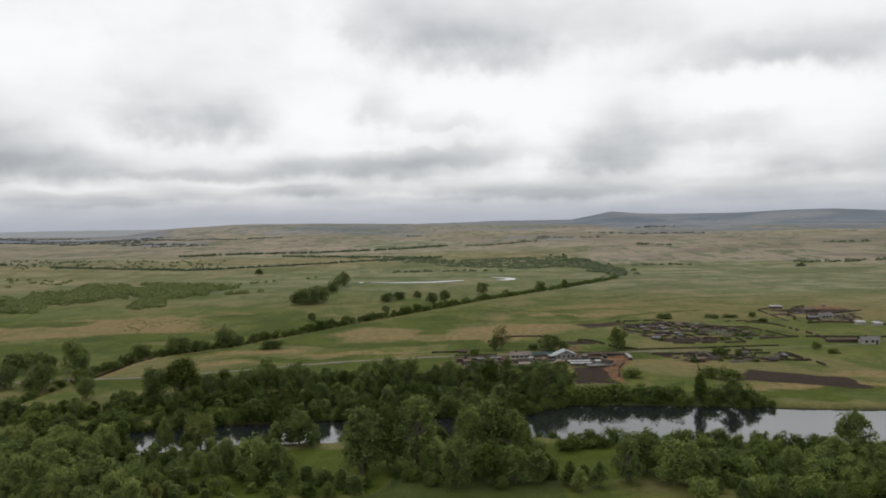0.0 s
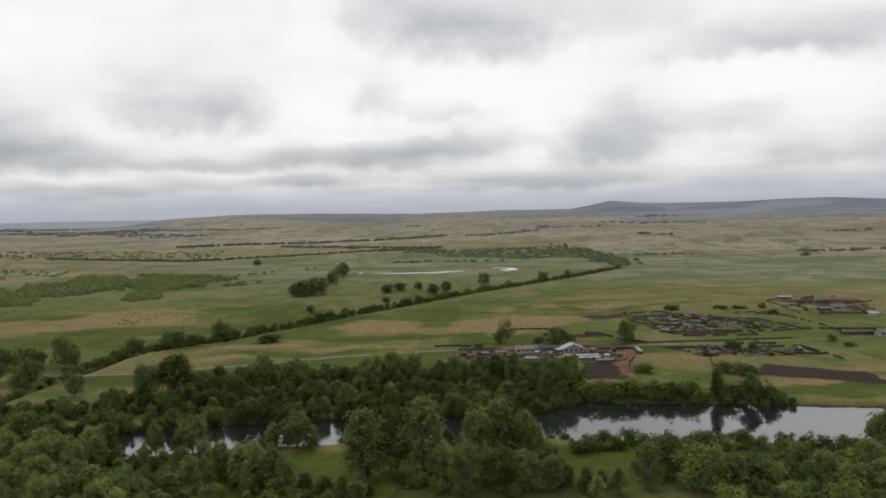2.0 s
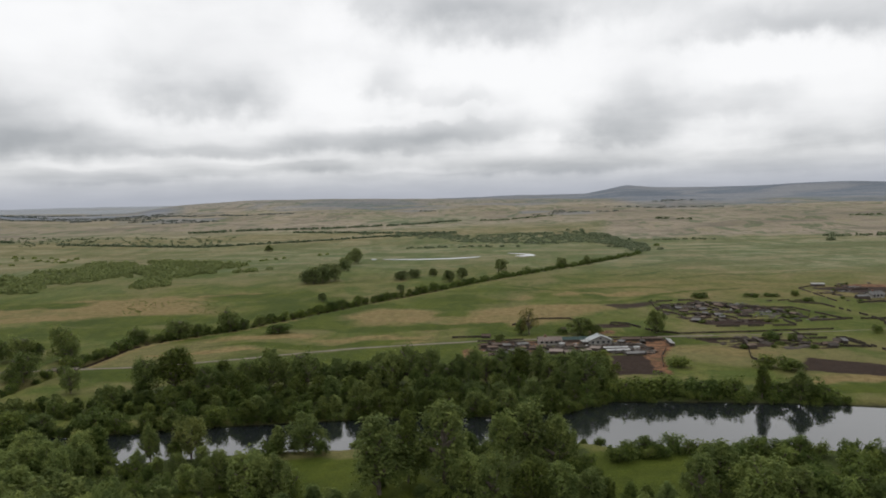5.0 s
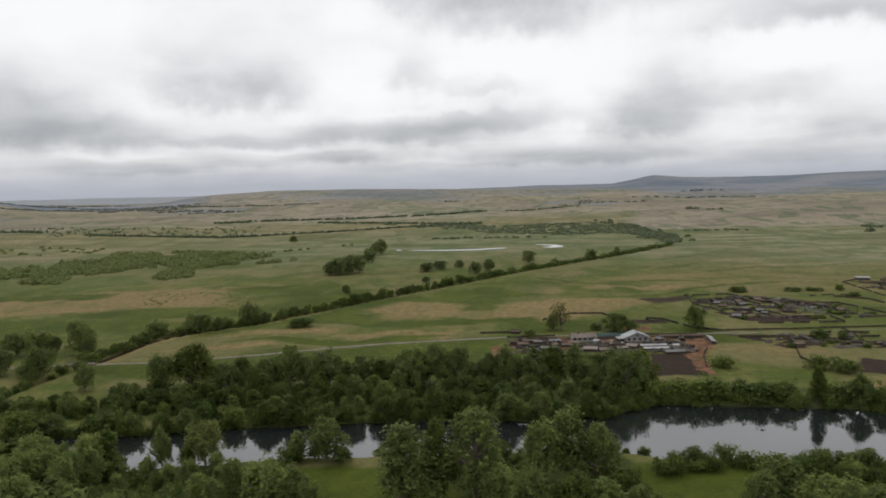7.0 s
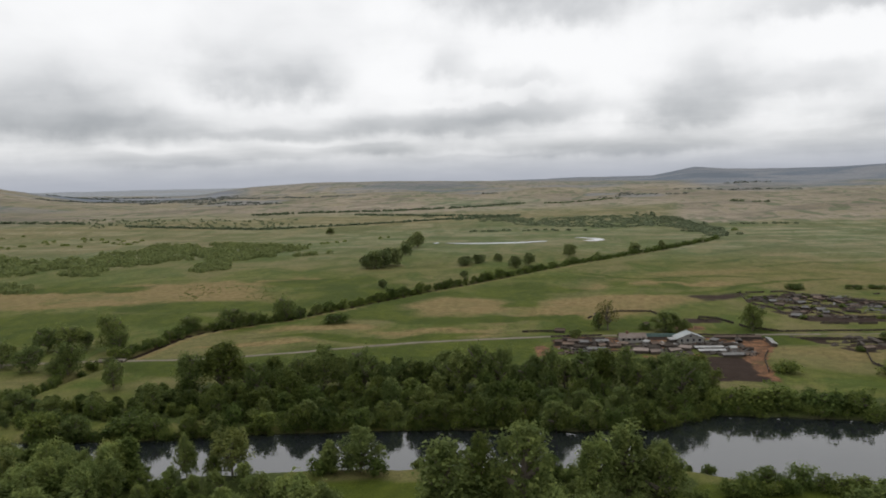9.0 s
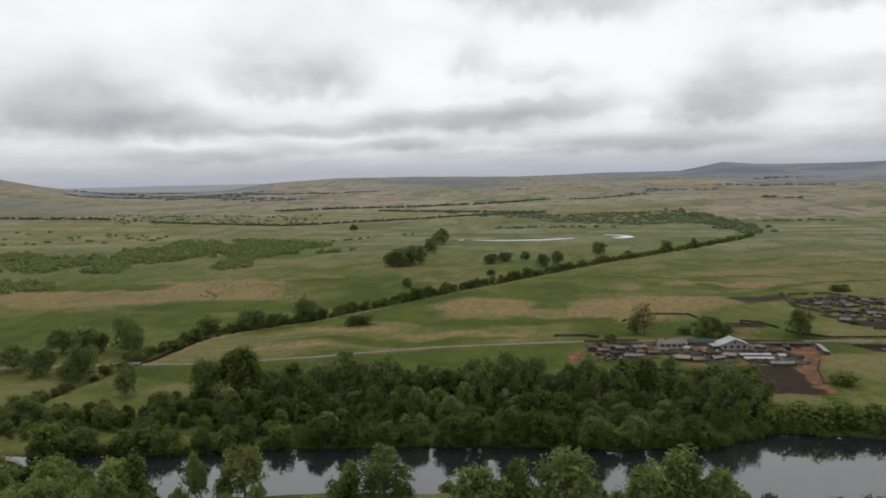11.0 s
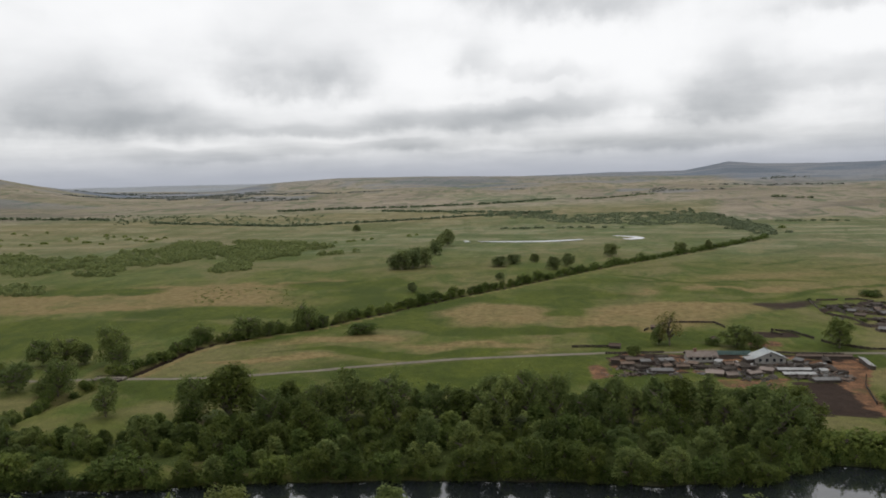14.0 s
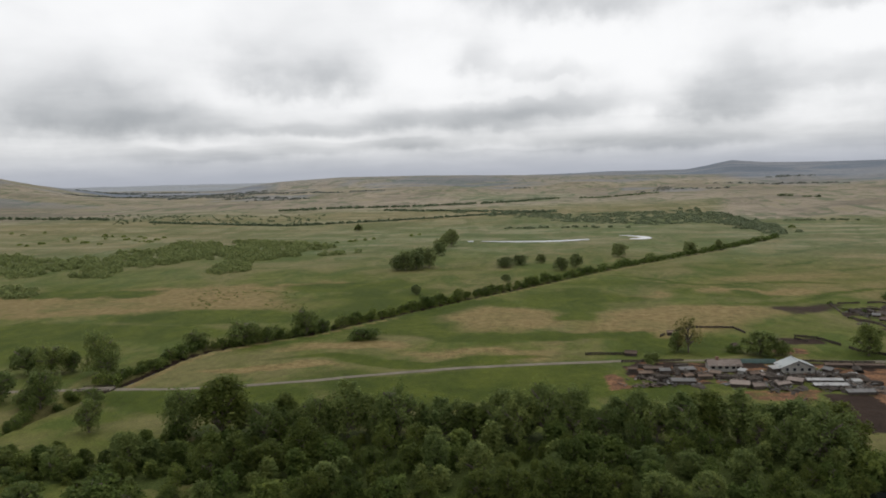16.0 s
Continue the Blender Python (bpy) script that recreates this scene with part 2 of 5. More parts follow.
def place_vector(t, scale=(1, 1, 1)):
    g = t.nodes.new("ShaderNodeNewGeometry")
    mp = t.nodes.new("ShaderNodeVectorMath")
    mp.operation = "MULTIPLY"
    mp.inputs[1].default_value = scale
    t.links.new(g.outputs["Position"], mp.inputs[0])
    return mp.outputs[0]


def ground_material():
    m, t, b = material("meadow", 0.95)
    b.inputs["Specular IOR Level"].default_value = 0.1
    at = t.nodes.new("ShaderNodeAttribute")
    at.attribute_name = "zones"
    sp = t.nodes.new("ShaderNodeSeparateColor")
    t.links.new(at.outputs["Color"], sp.inputs[0])
    dry, soil, dirt, lush = sp.outputs[0], sp.outputs[1], sp.outputs[2], at.outputs["Alpha"]
    at2 = t.nodes.new("ShaderNodeAttribute")
    at2.attribute_name = "cover"
    sp2 = t.nodes.new("ShaderNodeSeparateColor")
    t.links.new(at2.outputs["Color"], sp2.inputs[0])
    heath_haze, shore, rank, haze_blue = sp2.outputs[0], sp2.outputs[1], sp2.outputs[2], at2.outputs["Alpha"]
    n1 = noise_node(t, place_vector(t, (0.045, 0.032, 0.05)), 1.0, 6, 0.65, 0.6)
    n2 = noise_node(t, place_vector(t, (0.32, 0.26, 0.42)), 1.0, 6, 0.75)
    n3 = noise_node(t, place_vector(t, (0.014, 0.011, 0.02)), 1.0, 6, 0.65, 0.9)
    n4 = noise_node(t, place_vector(t, (2.2, 2.2, 2.2)), 1.0, 3, 0.7)
    n5 = noise_node(t, place_vector(t, (0.0016, 0.0036, 0.006)), 1.0, 6, 0.65, 0.8)
    n6 = noise_node(t, place_vector(t, (0.0013, 0.0052, 0.008)), 1.0, 4, 0.6, 0.5)
    bare_hill = remap(t, noise_node(t, place_vector(t, (0.0012, 0.0012, 0.003)), 1.0, 4, 0.6, 0.4), 0.35, 0.6)
    green = mix_color(t, remap(t, n1, 0.35, 0.7), (0.070, 0.088, 0.016), (0.116, 0.122, 0.034))
    green = mix_color(t, remap(t, n3, 0.44, 0.60, 0, 0.75), green, (0.148, 0.130, 0.058))
    n7 = noise_node(t, place_vector(t, (0.042, 0.024, 0.05)), 1.0, 6, 0.68, 0.8)
    green = mix_color(t, remap(t, n7, 0.50, 0.60, 0, 0.75), green, (0.058, 0.084, 0.016))
    green = mix_color(t, remap(t, n7, 0.44, 0.34, 0, 0.5), green, (0.160, 0.140, 0.064))
    straw = mix_color(t, remap(t, n2, 0.3, 0.7), (0.166, 0.119, 0.050), (0.214, 0.164, 0.078))
    straw = mix_color(t, remap(t, n1, 0.4, 0.7, 0, 0.45), straw, (0.120, 0.114, 0.042))
    dry_n = math_node(t, "ADD", dry, math_node(t, "MULTIPLY", math_node(t, "SUBTRACT", n1, 0.5), 0.9))
    dry_n = math_node(t, "ADD", dry_n, math_node(t, "MULTIPLY", math_node(t, "SUBTRACT", n3, 0.5), 0.7))
    col = mix_color(t, remap(t, dry_n, 0.15, 0.85), green, straw)
    col = mix_color(t, remap(t, lush, 0.2, 0.8), col, mix_color(t, remap(t, n1, 0.35, 0.65), (0.042, 0.060, 0.008), (0.072, 0.089, 0.012)))
    col = mix_color(t, remap(t, math_node(t, "ADD", rank, math_node(t, "MULTIPLY", math_node(t, "SUBTRACT", n2, 0.5), 0.8)), 0.3, 0.8), col,
                    mix_color(t, n4, (0.034, 0.048, 0.013), (0.070, 0.088, 0.024)))
    # pale far plain: heath and grass tones, lightened to stand in for haze
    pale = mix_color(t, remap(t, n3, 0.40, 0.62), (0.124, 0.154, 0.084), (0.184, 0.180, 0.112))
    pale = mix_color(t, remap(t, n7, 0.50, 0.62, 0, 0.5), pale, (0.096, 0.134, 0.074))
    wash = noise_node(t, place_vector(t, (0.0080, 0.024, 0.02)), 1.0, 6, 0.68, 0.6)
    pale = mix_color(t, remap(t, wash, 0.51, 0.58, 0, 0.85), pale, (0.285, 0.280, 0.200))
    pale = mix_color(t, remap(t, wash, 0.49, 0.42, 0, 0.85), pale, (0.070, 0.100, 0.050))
    pale = mix_color(t, math_node(t, "MULTIPLY", remap(t, n5, 0.30, 0.46), remap(t, heath_haze, 0.45, 0.8)), pale, mix_color(t, bare_hill, (0.195, 0.165, 0.128), (0.285, 0.240, 0.188)))
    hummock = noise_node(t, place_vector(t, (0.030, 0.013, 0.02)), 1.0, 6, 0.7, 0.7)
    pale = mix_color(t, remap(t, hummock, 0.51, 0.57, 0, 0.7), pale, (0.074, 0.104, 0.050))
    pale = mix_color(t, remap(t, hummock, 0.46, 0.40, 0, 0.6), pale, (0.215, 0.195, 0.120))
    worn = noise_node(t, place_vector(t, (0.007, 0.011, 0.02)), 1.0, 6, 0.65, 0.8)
    pale = mix_color(t, math_node(t, "MULTIPLY", remap(t, worn, 0.50, 0.62, 0, 0.75), remap(t, heath_haze, 0.5, 0.85)), pale, (0.140, 0.122, 0.098))
    col = mix_color(t, remap(t, heath_haze, 0.05, 0.85), col, pale)
    # aerial haze on the far ridges, painted into the base colour as blue-grey
    hazed_ridge_c = mix_color(t, remap(t, n5, 0.42, 0.58), (0.132, 0.156, 0.196), (0.200, 0.210, 0.236))
    hazed_ridge_c = mix_color(t, remap(t, n6, 0.52, 0.60, 0, 0.5), hazed_ridge_c, (0.108, 0.126, 0.156))
    # palest haze tone, for the far left ridges
    hazed_ridge_c = mix_color(t, remap(t, heath_haze, 0.4, 0.0), hazed_ridge_c, (0.255, 0.274, 0.306))
    col = mix_color(t, remap(t, haze_blue, 0.1, 0.9), col, hazed_ridge_c)
    soil_n = math_node(t, "ADD", soil, math_node(t, "MULTIPLY", math_node(t, "SUBTRACT", n2, 0.5), 0.5))
    col = mix_color(t, remap(t, soil_n, 0.35, 0.65), col, mix_color(t, n2, (0.023, 0.0145, 0.011), (0.043, 0.028, 0.021)))
    dirt_n = math_node(t, "ADD", dirt, math_node(t, "MULTIPLY", math_node(t, "SUBTRACT", n2, 0.5), 0.7))
    col = mix_color(t, remap(t, dirt_n, 0.35, 0.7), col, mix_color(t, remap(t, n2, 0.3, 0.7), (0.078, 0.044, 0.028), (0.205, 0.108, 0.060)))
    col = mix_color(t, shore, col, mix_color(t, n4, (0.026, 0.024, 0.016), (0.058, 0.052, 0.034)))
    fine_v = mix_color(t, remap(t, n4, 0.25, 0.75), (0.72, 0.73, 0.70), (1.22, 1.21, 1.18))
    mu = t.nodes.new("ShaderNodeMix")
    mu.data_type, mu.blend_type = "RGBA", "MULTIPLY"
    mu.inputs[0].default_value = 1.0
    t.links.new(col, mu.inputs[6])
    t.links.new(fine_v, mu.inputs[7])
    coarse = mix_color(t, remap(t, n2, 0.3, 0.7), (0.80, 0.80, 0.80), (1.16, 1.15, 1.12))
    mv = t.nodes.new("ShaderNodeMix")
    mv.data_type, mv.blend_type = "RGBA", "MULTIPLY"
    mv.inputs[0].default_value = 1.0
    t.links.new(mu.outputs[2], mv.inputs[6])
    t.links.new(coarse, mv.inputs[7])
    t.links.new(mv.outputs[2], b.inputs["Base Color"])
    bump(t, b, n2, 0.7, 0.5)
    return m


def blend(t, how, a, b):
    n = t.nodes.new("ShaderNodeMix")
    n.data_type, n.blend_type = "RGBA", how
    n.inputs[0].default_value = 1.0
    t.links.new(a, n.inputs[6])
    t.links.new(b, n.inputs[7])
    return n.outputs[2]


def leaf_material(name, dark_c, light_c, spread=0.35):
    """Leaves: each leaf and each tree a little different, some light passing through."""
    m, t, b = material(name, 0.75)
    b.inputs["Specular IOR Level"].default_value = 0.08
    g = t.nodes.new("ShaderNodeNewGeometry")
    o = t.nodes.new("ShaderNodeObjectInfo")
    col = mix_color(t, g.outputs["Random Per Island"], dark_c, light_c)
    tone = mix_color(t, o.outputs["Random"], (1 - spread, 1 - spread * 0.8, 1 - spread), (1 + spread, 1 + spread * 0.75, 1 + spread * 0.3))
    clump = noise_node(t, place_vector(t, (0.55, 0.55, 0.40)), 1.0, 3, 0.6)
    tone = blend(t, "MULTIPLY", tone, mix_color(t, remap(t, clump, 0.36, 0.64), (0.80, 0.84, 0.86), (1.22, 1.18, 1.10)))
    mu = t.nodes.new("ShaderNodeMix")
    mu.data_type, mu.blend_type = "RGBA", "MULTIPLY"
    mu.inputs[0].default_value = 1.0
    t.links.new(col, mu.inputs[6])
    t.links.new(tone, mu.inputs[7])
    t.links.new(mu.outputs[2], b.inputs["Base Color"])
    tr = t.nodes.new("ShaderNodeBsdfTranslucent")
    t.links.new(mu.outputs[2], tr.inputs[0])
    ms = t.nodes.new("ShaderNodeMixShader")
    ms.inputs[0].default_value = 0.42
    t.links.new(b.outputs[0], ms.inputs[1])
    t.links.new(tr.outputs[0], ms.inputs[2])
    t.links.new(ms.outputs[0], t.nodes["Material Output"].inputs[0])
    return m


def plain_material(name, a, c, scale=1.0, rough=0.85, metal=0.0, relief=0.3, stretch=(1, 1, 1), per_object=0.0):
    """Two tones mixed by grain and stains, with fine relief; per_object: how far pieces differ."""
    m, t, b = material(name, rough, metal)
    v = place_vector(t, tuple(scale * s for s in stretch))
    n1, n2 = noise_node(t, v, 1.0, 6, 0.65), noise_node(t, v, 0.17, 4, 0.6, 0.5)
    col = mix_color(t, remap(t, math_node(t, "ADD", math_node(t, "MULTIPLY", n1, 0.5), math_node(t, "MULTIPLY", n2, 0.5)), 0.3, 0.7), a, c)
    if per_object:
        o = t.nodes.new("ShaderNodeObjectInfo")
        hs = t.nodes.new("ShaderNodeHueSaturation")
        t.links.new(math_node(t, "ADD", math_node(t, "MULTIPLY", o.outputs["Random"], 2 * per_object), 1 - per_object), hs.inputs["Value"])
        t.links.new(col, hs.inputs["Color"])
        col = hs.outputs[0]
    t.links.new(col, b.inputs["Base Color"])
    bump(t, b, n1, relief, 0.05)
    return m


def water_material(name, body, rough=0.04):
    m, t, b = material(name, rough)
    b.inputs["Base Color"].default_value = (*body, 1)
    b.inputs["IOR"].default_value = 2.05
    n = noise_node(t, place_vector(t, (0.25, 0.7, 1)), 1.0, 4, 0.6)
    bump(t, b, n, 0.06, 0.25)
    return m


MEADOW = ground_material()
LEAF_DEEP = leaf_material("deep_green_leaves", (0.058, 0.080, 0.021), (0.104, 0.130, 0.036), 0.30)
LEAF_GREY = leaf_material("grey_green_leaves", (0.102, 0.134, 0.046), (0.166, 0.204, 0.072), 0.26)
LEAF_PALE = leaf_material("pale_olive_leaves", (0.142, 0.182, 0.060), (0.212, 0.258, 0.088), 0.20)
LEAF_LIGHT = leaf_material("yellow_green_leaves", (0.130, 0.152, 0.048), (0.222, 0.242, 0.084), 0.2)
LEAF_SPARSE = leaf_material("olive_brown_leaves", (0.140, 0.128, 0.046), (0.250, 0.228, 0.088), 0.15)
LEAF_SCRUB = leaf_material("scrub_leaves", (0.078, 0.108, 0.030), (0.138, 0.176, 0.052), 0.32)
LEAF_FRESH = leaf_material("fresh_shrub_leaves", (0.124, 0.166, 0.048), (0.200, 0.250, 0.080), 0.22)
# FAR, FIELD and BELT: haze is put into these leaf colours, paler and greyer
LEAF_FAR_HAZED = leaf_material("hazed_scrub_leaves", (0.120, 0.148, 0.092), (0.158, 0.188, 0.118), 0.15)
LEAF_FIELD_HAZED = leaf_material("hazed_field_leaves", (0.128, 0.158, 0.068), (0.200, 0.236, 0.102), 0.18)
LEAF_BELT_HAZED = leaf_material("hazed_belt_leaves", (0.148, 0.160, 0.152), (0.172, 0.184, 0.172), 0.15)
LEAF_WITHY = leaf_material("withy_leaves", (0.118, 0.148, 0.060), (0.176, 0.212, 0.088), 0.2)
BARK = plain_material("bark", (0.085, 0.068, 0.052), (0.17, 0.145, 0.115), 3.0, 0.95, 0, 0.6)
RIVER = water_material("river_water", (0.014, 0.017, 0.018), 0.03)
POND = water_material("pond_water", (0.24, 0.24, 0.225), 0.08)
TRACK = plain_material("dirt_track", (0.100, 0.083, 0.060), (0.190, 0.163, 0.125), 0.7, 0.95)
PALE_SLATE = plain_material("pale_slate_roof", (0.235, 0.26, 0.26), (0.36, 0.385, 0.385), 1.2, 0.75, 0, 0.2)
SLATE = plain_material("grey_sheet_roof", (0.070, 0.068, 0.066), (0.145, 0.142, 0.136), 1.2, 0.75, 0, 0.2, (1, 1, 1), 0.1)
WHITE_SHEET = plain_material("pale_sheet_roof", (0.19, 0.19, 0.185), (0.38, 0.38, 0.37), 1.3, 0.7, 0, 0.2, (1, 1, 1), 0.12)
RUST_SHEET = plain_material("brown_roof", (0.070, 0.047, 0.034), (0.140, 0.100, 0.074), 1.3, 0.9, 0, 0.3, (1, 1, 1), 0.25)
PLASTER = plain_material("whitewash", (0.22, 0.21, 0.19), (0.35, 0.34, 0.31), 1.0, 0.9, 0, 0.2, (1, 1, 1), 0.1)
TIMBER = plain_material("weathered_timber", (0.030, 0.024, 0.019), (0.078, 0.062, 0.049), 2.5, 0.95, 0, 0.5, (1, 1, 0.3), 0.35)
DARK_GLASS = plain_material("dark_pane", (0.02, 0.022, 0.025), (0.03, 0.032, 0.035), 1.0, 0.12)
PINK_SHEET = plain_material("faded_pinkish_roof", (0.125, 0.098, 0.082), (0.225, 0.182, 0.155), 1.3, 0.85, 0, 0.3, (1, 1, 1), 0.2)
BRICK = plain_material("red_brick", (0.11, 0.055, 0.038), (0.19, 0.10, 0.07), 3.0, 0.9)
DUNG = plain_material("dark_heap", (0.034, 0.027, 0.022), (0.080, 0.066, 0.053), 1.2, 1.0, 0, 0.8)

# ---- ground ----
DRY = [  # dry grass: centre x, y, half sizes, turn in degrees, weight
    (-30, 382, 21, 25, 0, 1.0), (22, 372, 34, 28, 12, 1.1), (45, 392, 30, 18, 0, 1.0), (66, 398, 16, 10, 0, 1.0), (-85, 331, 24, 8, 0, 1.0), (-98, 298, 20, 5, 8, 0.9),
    (-40, 324, 34, 5, -5, 0.7), (-190, 430, 75, 32, -18, 1.0), (-290, 420, 70, 40, 0, 0.8), (125, 240, 42, 5, -8, 0.9), (152, 262, 18, 10, 0, 0.9),
    (110, 490, 60, 20, 10, 0.6), (150, 540, 70, 20, 0, 0.5), (240, 620, 110, 30, 0, 0.5), (60, 470, 45, 14, 12, 0.5), (118, 352, 14, 8, 0, 0.8),
    (62, 322, 10, 12, 0, 0.6), (86, 282, 22, 14, -10, 0.5), (-300, 1000, 330, 95, 0, 0.5),
]
SOILS = [  # ploughed plots
    [(50.5, 280.5), (61.5, 281), (61, 252), (44, 252)], [(111, 271), (140, 255), (139, 236), (120, 245), (101, 254)],
    [(66, 410), (101, 417), (115, 424), (96, 395), (75, 378)], [(53, 343), (69, 344), (70, 336), (56, 335)],
    [(196, 452), (240, 458), (250, 440), (214, 425)], [(96, 350), (126, 349), (130, 335), (102, 338)],
]
DIRTS = [  # trampled bare earth
    [(57, 303), (74, 306), (76, 297), (72, 285), (68, 280), (66, 268), (63, 255), (60, 248), (58.5, 257), (60, 272), (60, 281), (56, 284)], [(30, 284), (53, 285), (47, 274), (31, 274)],
    [(-3, 298), (3, 298), (4, 284), (-2, 279)], [(4, 313), (78, 312), (77, 300), (58, 294), (20, 288), (4, 294)],
    [(48, 331), (60, 332), (60, 322), (50, 322)], [(225, 470), (250, 465), (250, 445), (215, 455)],
]
CLUTTER = [[(90, 378), (97, 411), (122, 416), (155, 372), (158, 342), (98, 340)], [(188, 392), (205, 462), (245, 470), (228, 378)], [(84, 312), (130, 310), (132, 285), (96, 285)]]
CLEARINGS = [[(-60, 150), (-52, 181), (-22, 184), (-8, 168), (-16, 150)], [(18, 160), (24, 183), (40, 181), (66, 176), (72, 160), (40, 156)],
             [(-8, 312), (-6, 280), (-22, 276), (-58, 278), (-66, 290), (-20, 304)]]


LUSH = [(-62, 311, 48, 7), (-20, 350, 40, 8), (-4, 425, 26, 30), (-62, 402, 18, 26), (-150, 385, 60, 18), (-120, 470, 45, 22), (24, 332, 28, 9), (-30, 285, 70, 17), (-105, 268, 35, 12),
        (30, 345, 20, 7), (-200, 350, 70, 22), (110, 232, 40, 5)]  # greener grass

STRAW = [[(-9, 347), (6, 373), (21, 400), (33, 404), (30, 373), (15, 341)], [(39, 404), (67, 395), (68, 380), (42, 366), (36, 380)], [(-55, 381), (-35, 408), (-11, 380), (-31, 356)],
         [(-60, 322), (-27, 335), (-5, 325), (-26, 314), (-58, 308)], [(5, 430), (38, 430), (38, 446), (8, 444)], [(49, 436), (109, 436), (109, 458), (52, 456)], [(160, 580), (200, 575), (205, 606), (165, 610)],
         [(-270, 400), (-190, 408), (-188, 384), (-268, 378)], [(-230, 462), (-116, 492), (-110, 478), (-180, 448), (-232, 440)], [(56, 329), (65, 329), (64, 318), (57, 318)]]
GREEN = [[(-16, 440), (-4, 440), (2, 404), (-2, 376), (-14, 372)], [(-52, 350), (-10, 350), (-9, 337), (-50, 337)], [(-48, 304), (4, 306), (3, 286), (-46, 284)], [(0, 350), (48, 352), (50, 328), (6, 322)],
         [(-285, 460), (-218, 455), (-215, 432), (-284, 434)], [(-116, 470), (-98, 505), (-88, 480), (-96, 425), (-112, 420)], [(-235, 360), (-115, 362), (-118, 338), (-235, 336)]]
CHANNELS = [[(66, 410), (87, 416), (106, 435), (128, 450), (160, 455)], [(19, 507), (42, 489), (59, 465), (80, 473), (120, 470)], [(140, 520), (180, 540), (210, 530), (260, 560)],
            [(200, 640), (240, 660), (290, 640), (340, 660)], [(130, 600), (170, 640), (230, 700), (300, 720)], [(80, 560), (120, 545), (150, 570)], [(240, 780), (300, 800), (380, 770)]]


def soft_poly(polys, x, y, soft=1.0):
    """1 inside any of the outlines, wavering at the edge."""
    wx = x + 4 * (fbm(x / 7, y / 7, 3) - 0.5)
    wy = y + 4 * (fbm(x / 7 + 40, y / 7, 3) - 0.5)
    total = np.zeros(np.shape(x))
    for p in polys:
        part_in = sum(inside_poly(p, wx + soft * 1.3 * math.cos(a), wy + soft * 1.8 * math.sin(a)).astype(float) for a in np.arange(8) * 0.785) / 8
        total = np.maximum(total, part_in)
    return total


def build_ground():
    angles = np.radians(np.r_[np.arange(-48, 42.01, 0.22), np.arange(47, 311.1, 6)])
    radii = np.r_[1, 30, 70, 100, np.arange(120, 130, 2.0), np.arange(130, 330, 1.1), 330 * 1.011 ** np.arange(245)]
    radii = radii[radii < 4720]
    A, R = np.meshgrid(angles, radii)
    x, y = R * np.sin(A), R * np.cos(A)
    z = terr(x, y)
    nr, na = A.shape
    co = np.stack([x, y, z], -1).reshape(-1, 3)
    i, j = np.meshgrid(np.arange(nr - 1), np.arange(na), indexing="ij")
    k = (j + 1) % na
    quads = np.stack([i * na + j, i * na + k, (i + 1) * na + k, (i + 1) * na + j], -1).reshape(-1, 4)
    me = bpy.data.meshes.new("ground")
    me.vertices.add(len(co))
    me.vertices.foreach_set("co", co.ravel().astype(np.float32))
    me.loops.add(quads.size)
    me.loops.foreach_set("vertex_index", quads[:, ::-1].ravel().astype(np.int32))
    me.polygons.add(len(quads))
    me.polygons.foreach_set("loop_start", (np.arange(len(quads)) * 4).astype(np.int32))
    me.polygons.foreach_set("use_smooth", np.ones(len(quads), bool))
    me.update()
    me.validate()
    x, y, r = co[:, 0], co[:, 1], np.hypot(co[:, 0], co[:, 1])
    az = np.degrees(np.arctan2(x, y))
    dry = np.zeros(len(x))
    for cx, cy, a, b, turn, w in DRY:
        c, s = math.cos(radians(turn)), math.sin(radians(turn))
        xw, yw = x + 30 * (fbm(x / 28, y / 28, 4) - 0.5), y + 30 * (fbm(x / 28 + 60, y / 22, 4) - 0.5)
        u, v = ((xw - cx) * c + (yw - cy) * s) / a, ((yw - cy) * c - (xw - cx) * s) / b
        dry = np.maximum(dry, w * (1 - smooth(0.3, 1.5, np.hypot(u, v))))
    dry = np.maximum(dry, 0.9 * (1 - smooth(0.7, 2.2, line_distance([(a + 4.2, b - 3.4) for a, b in STREAM[5:]], x, y))))
    dry = np.maximum(dry, 0.95 * smooth(880, 1250, r + 220 * (fbm(x / 200, y / 130, 3) - 0.5) - 150 * smooth(8, 22, az) + 150 * smooth(22, 32, az)))
    dry = np.maximum(dry, 0.55 * smooth(620, 900, r) * (1 - smooth(-20, 0, az)))
    dry = np.maximum(dry, 0.42 * smooth(380, 480, r) * smooth(4, 12, az))
    dry = np.maximum(dry, 0.85 * soft_poly(STRAW, x + 16 * (fbm(x / 14, y / 14, 4) - 0.5), y + 34 * (fbm(x / 12 + 9, y / 14, 4) - 0.5), 3.5))
    soil = np.maximum(soft_poly(SOILS[:2] + SOILS[3:], x, y), soft_poly(SOILS[2:3], x, y, 3.0) * (0.28 + 0.5 * fbm(x / 14, y / 8, 3)))
    soil = np.maximum(soil, 0.66 * soft_poly(CLUTTER, x, y) * smooth(0.49, 0.57, fbm(x / 6, y / 4, 3)))
    soil = np.maximum(soil, (1 - smooth(0.8, 2.8, line_distance(STREAM[5:], x, y))))
    dirt = soft_poly(DIRTS[:3] + DIRTS[4:], x, y) * (0.35 + 0.75 * fbm(x / 5, y / 5, 3))
    yard = soft_poly(DIRTS[3:4], x, y)
    dirt = np.maximum(dirt, 0.75 * yard * smooth(0.50, 0.62, fbm(x / 4 + 9, y / 4, 3)))
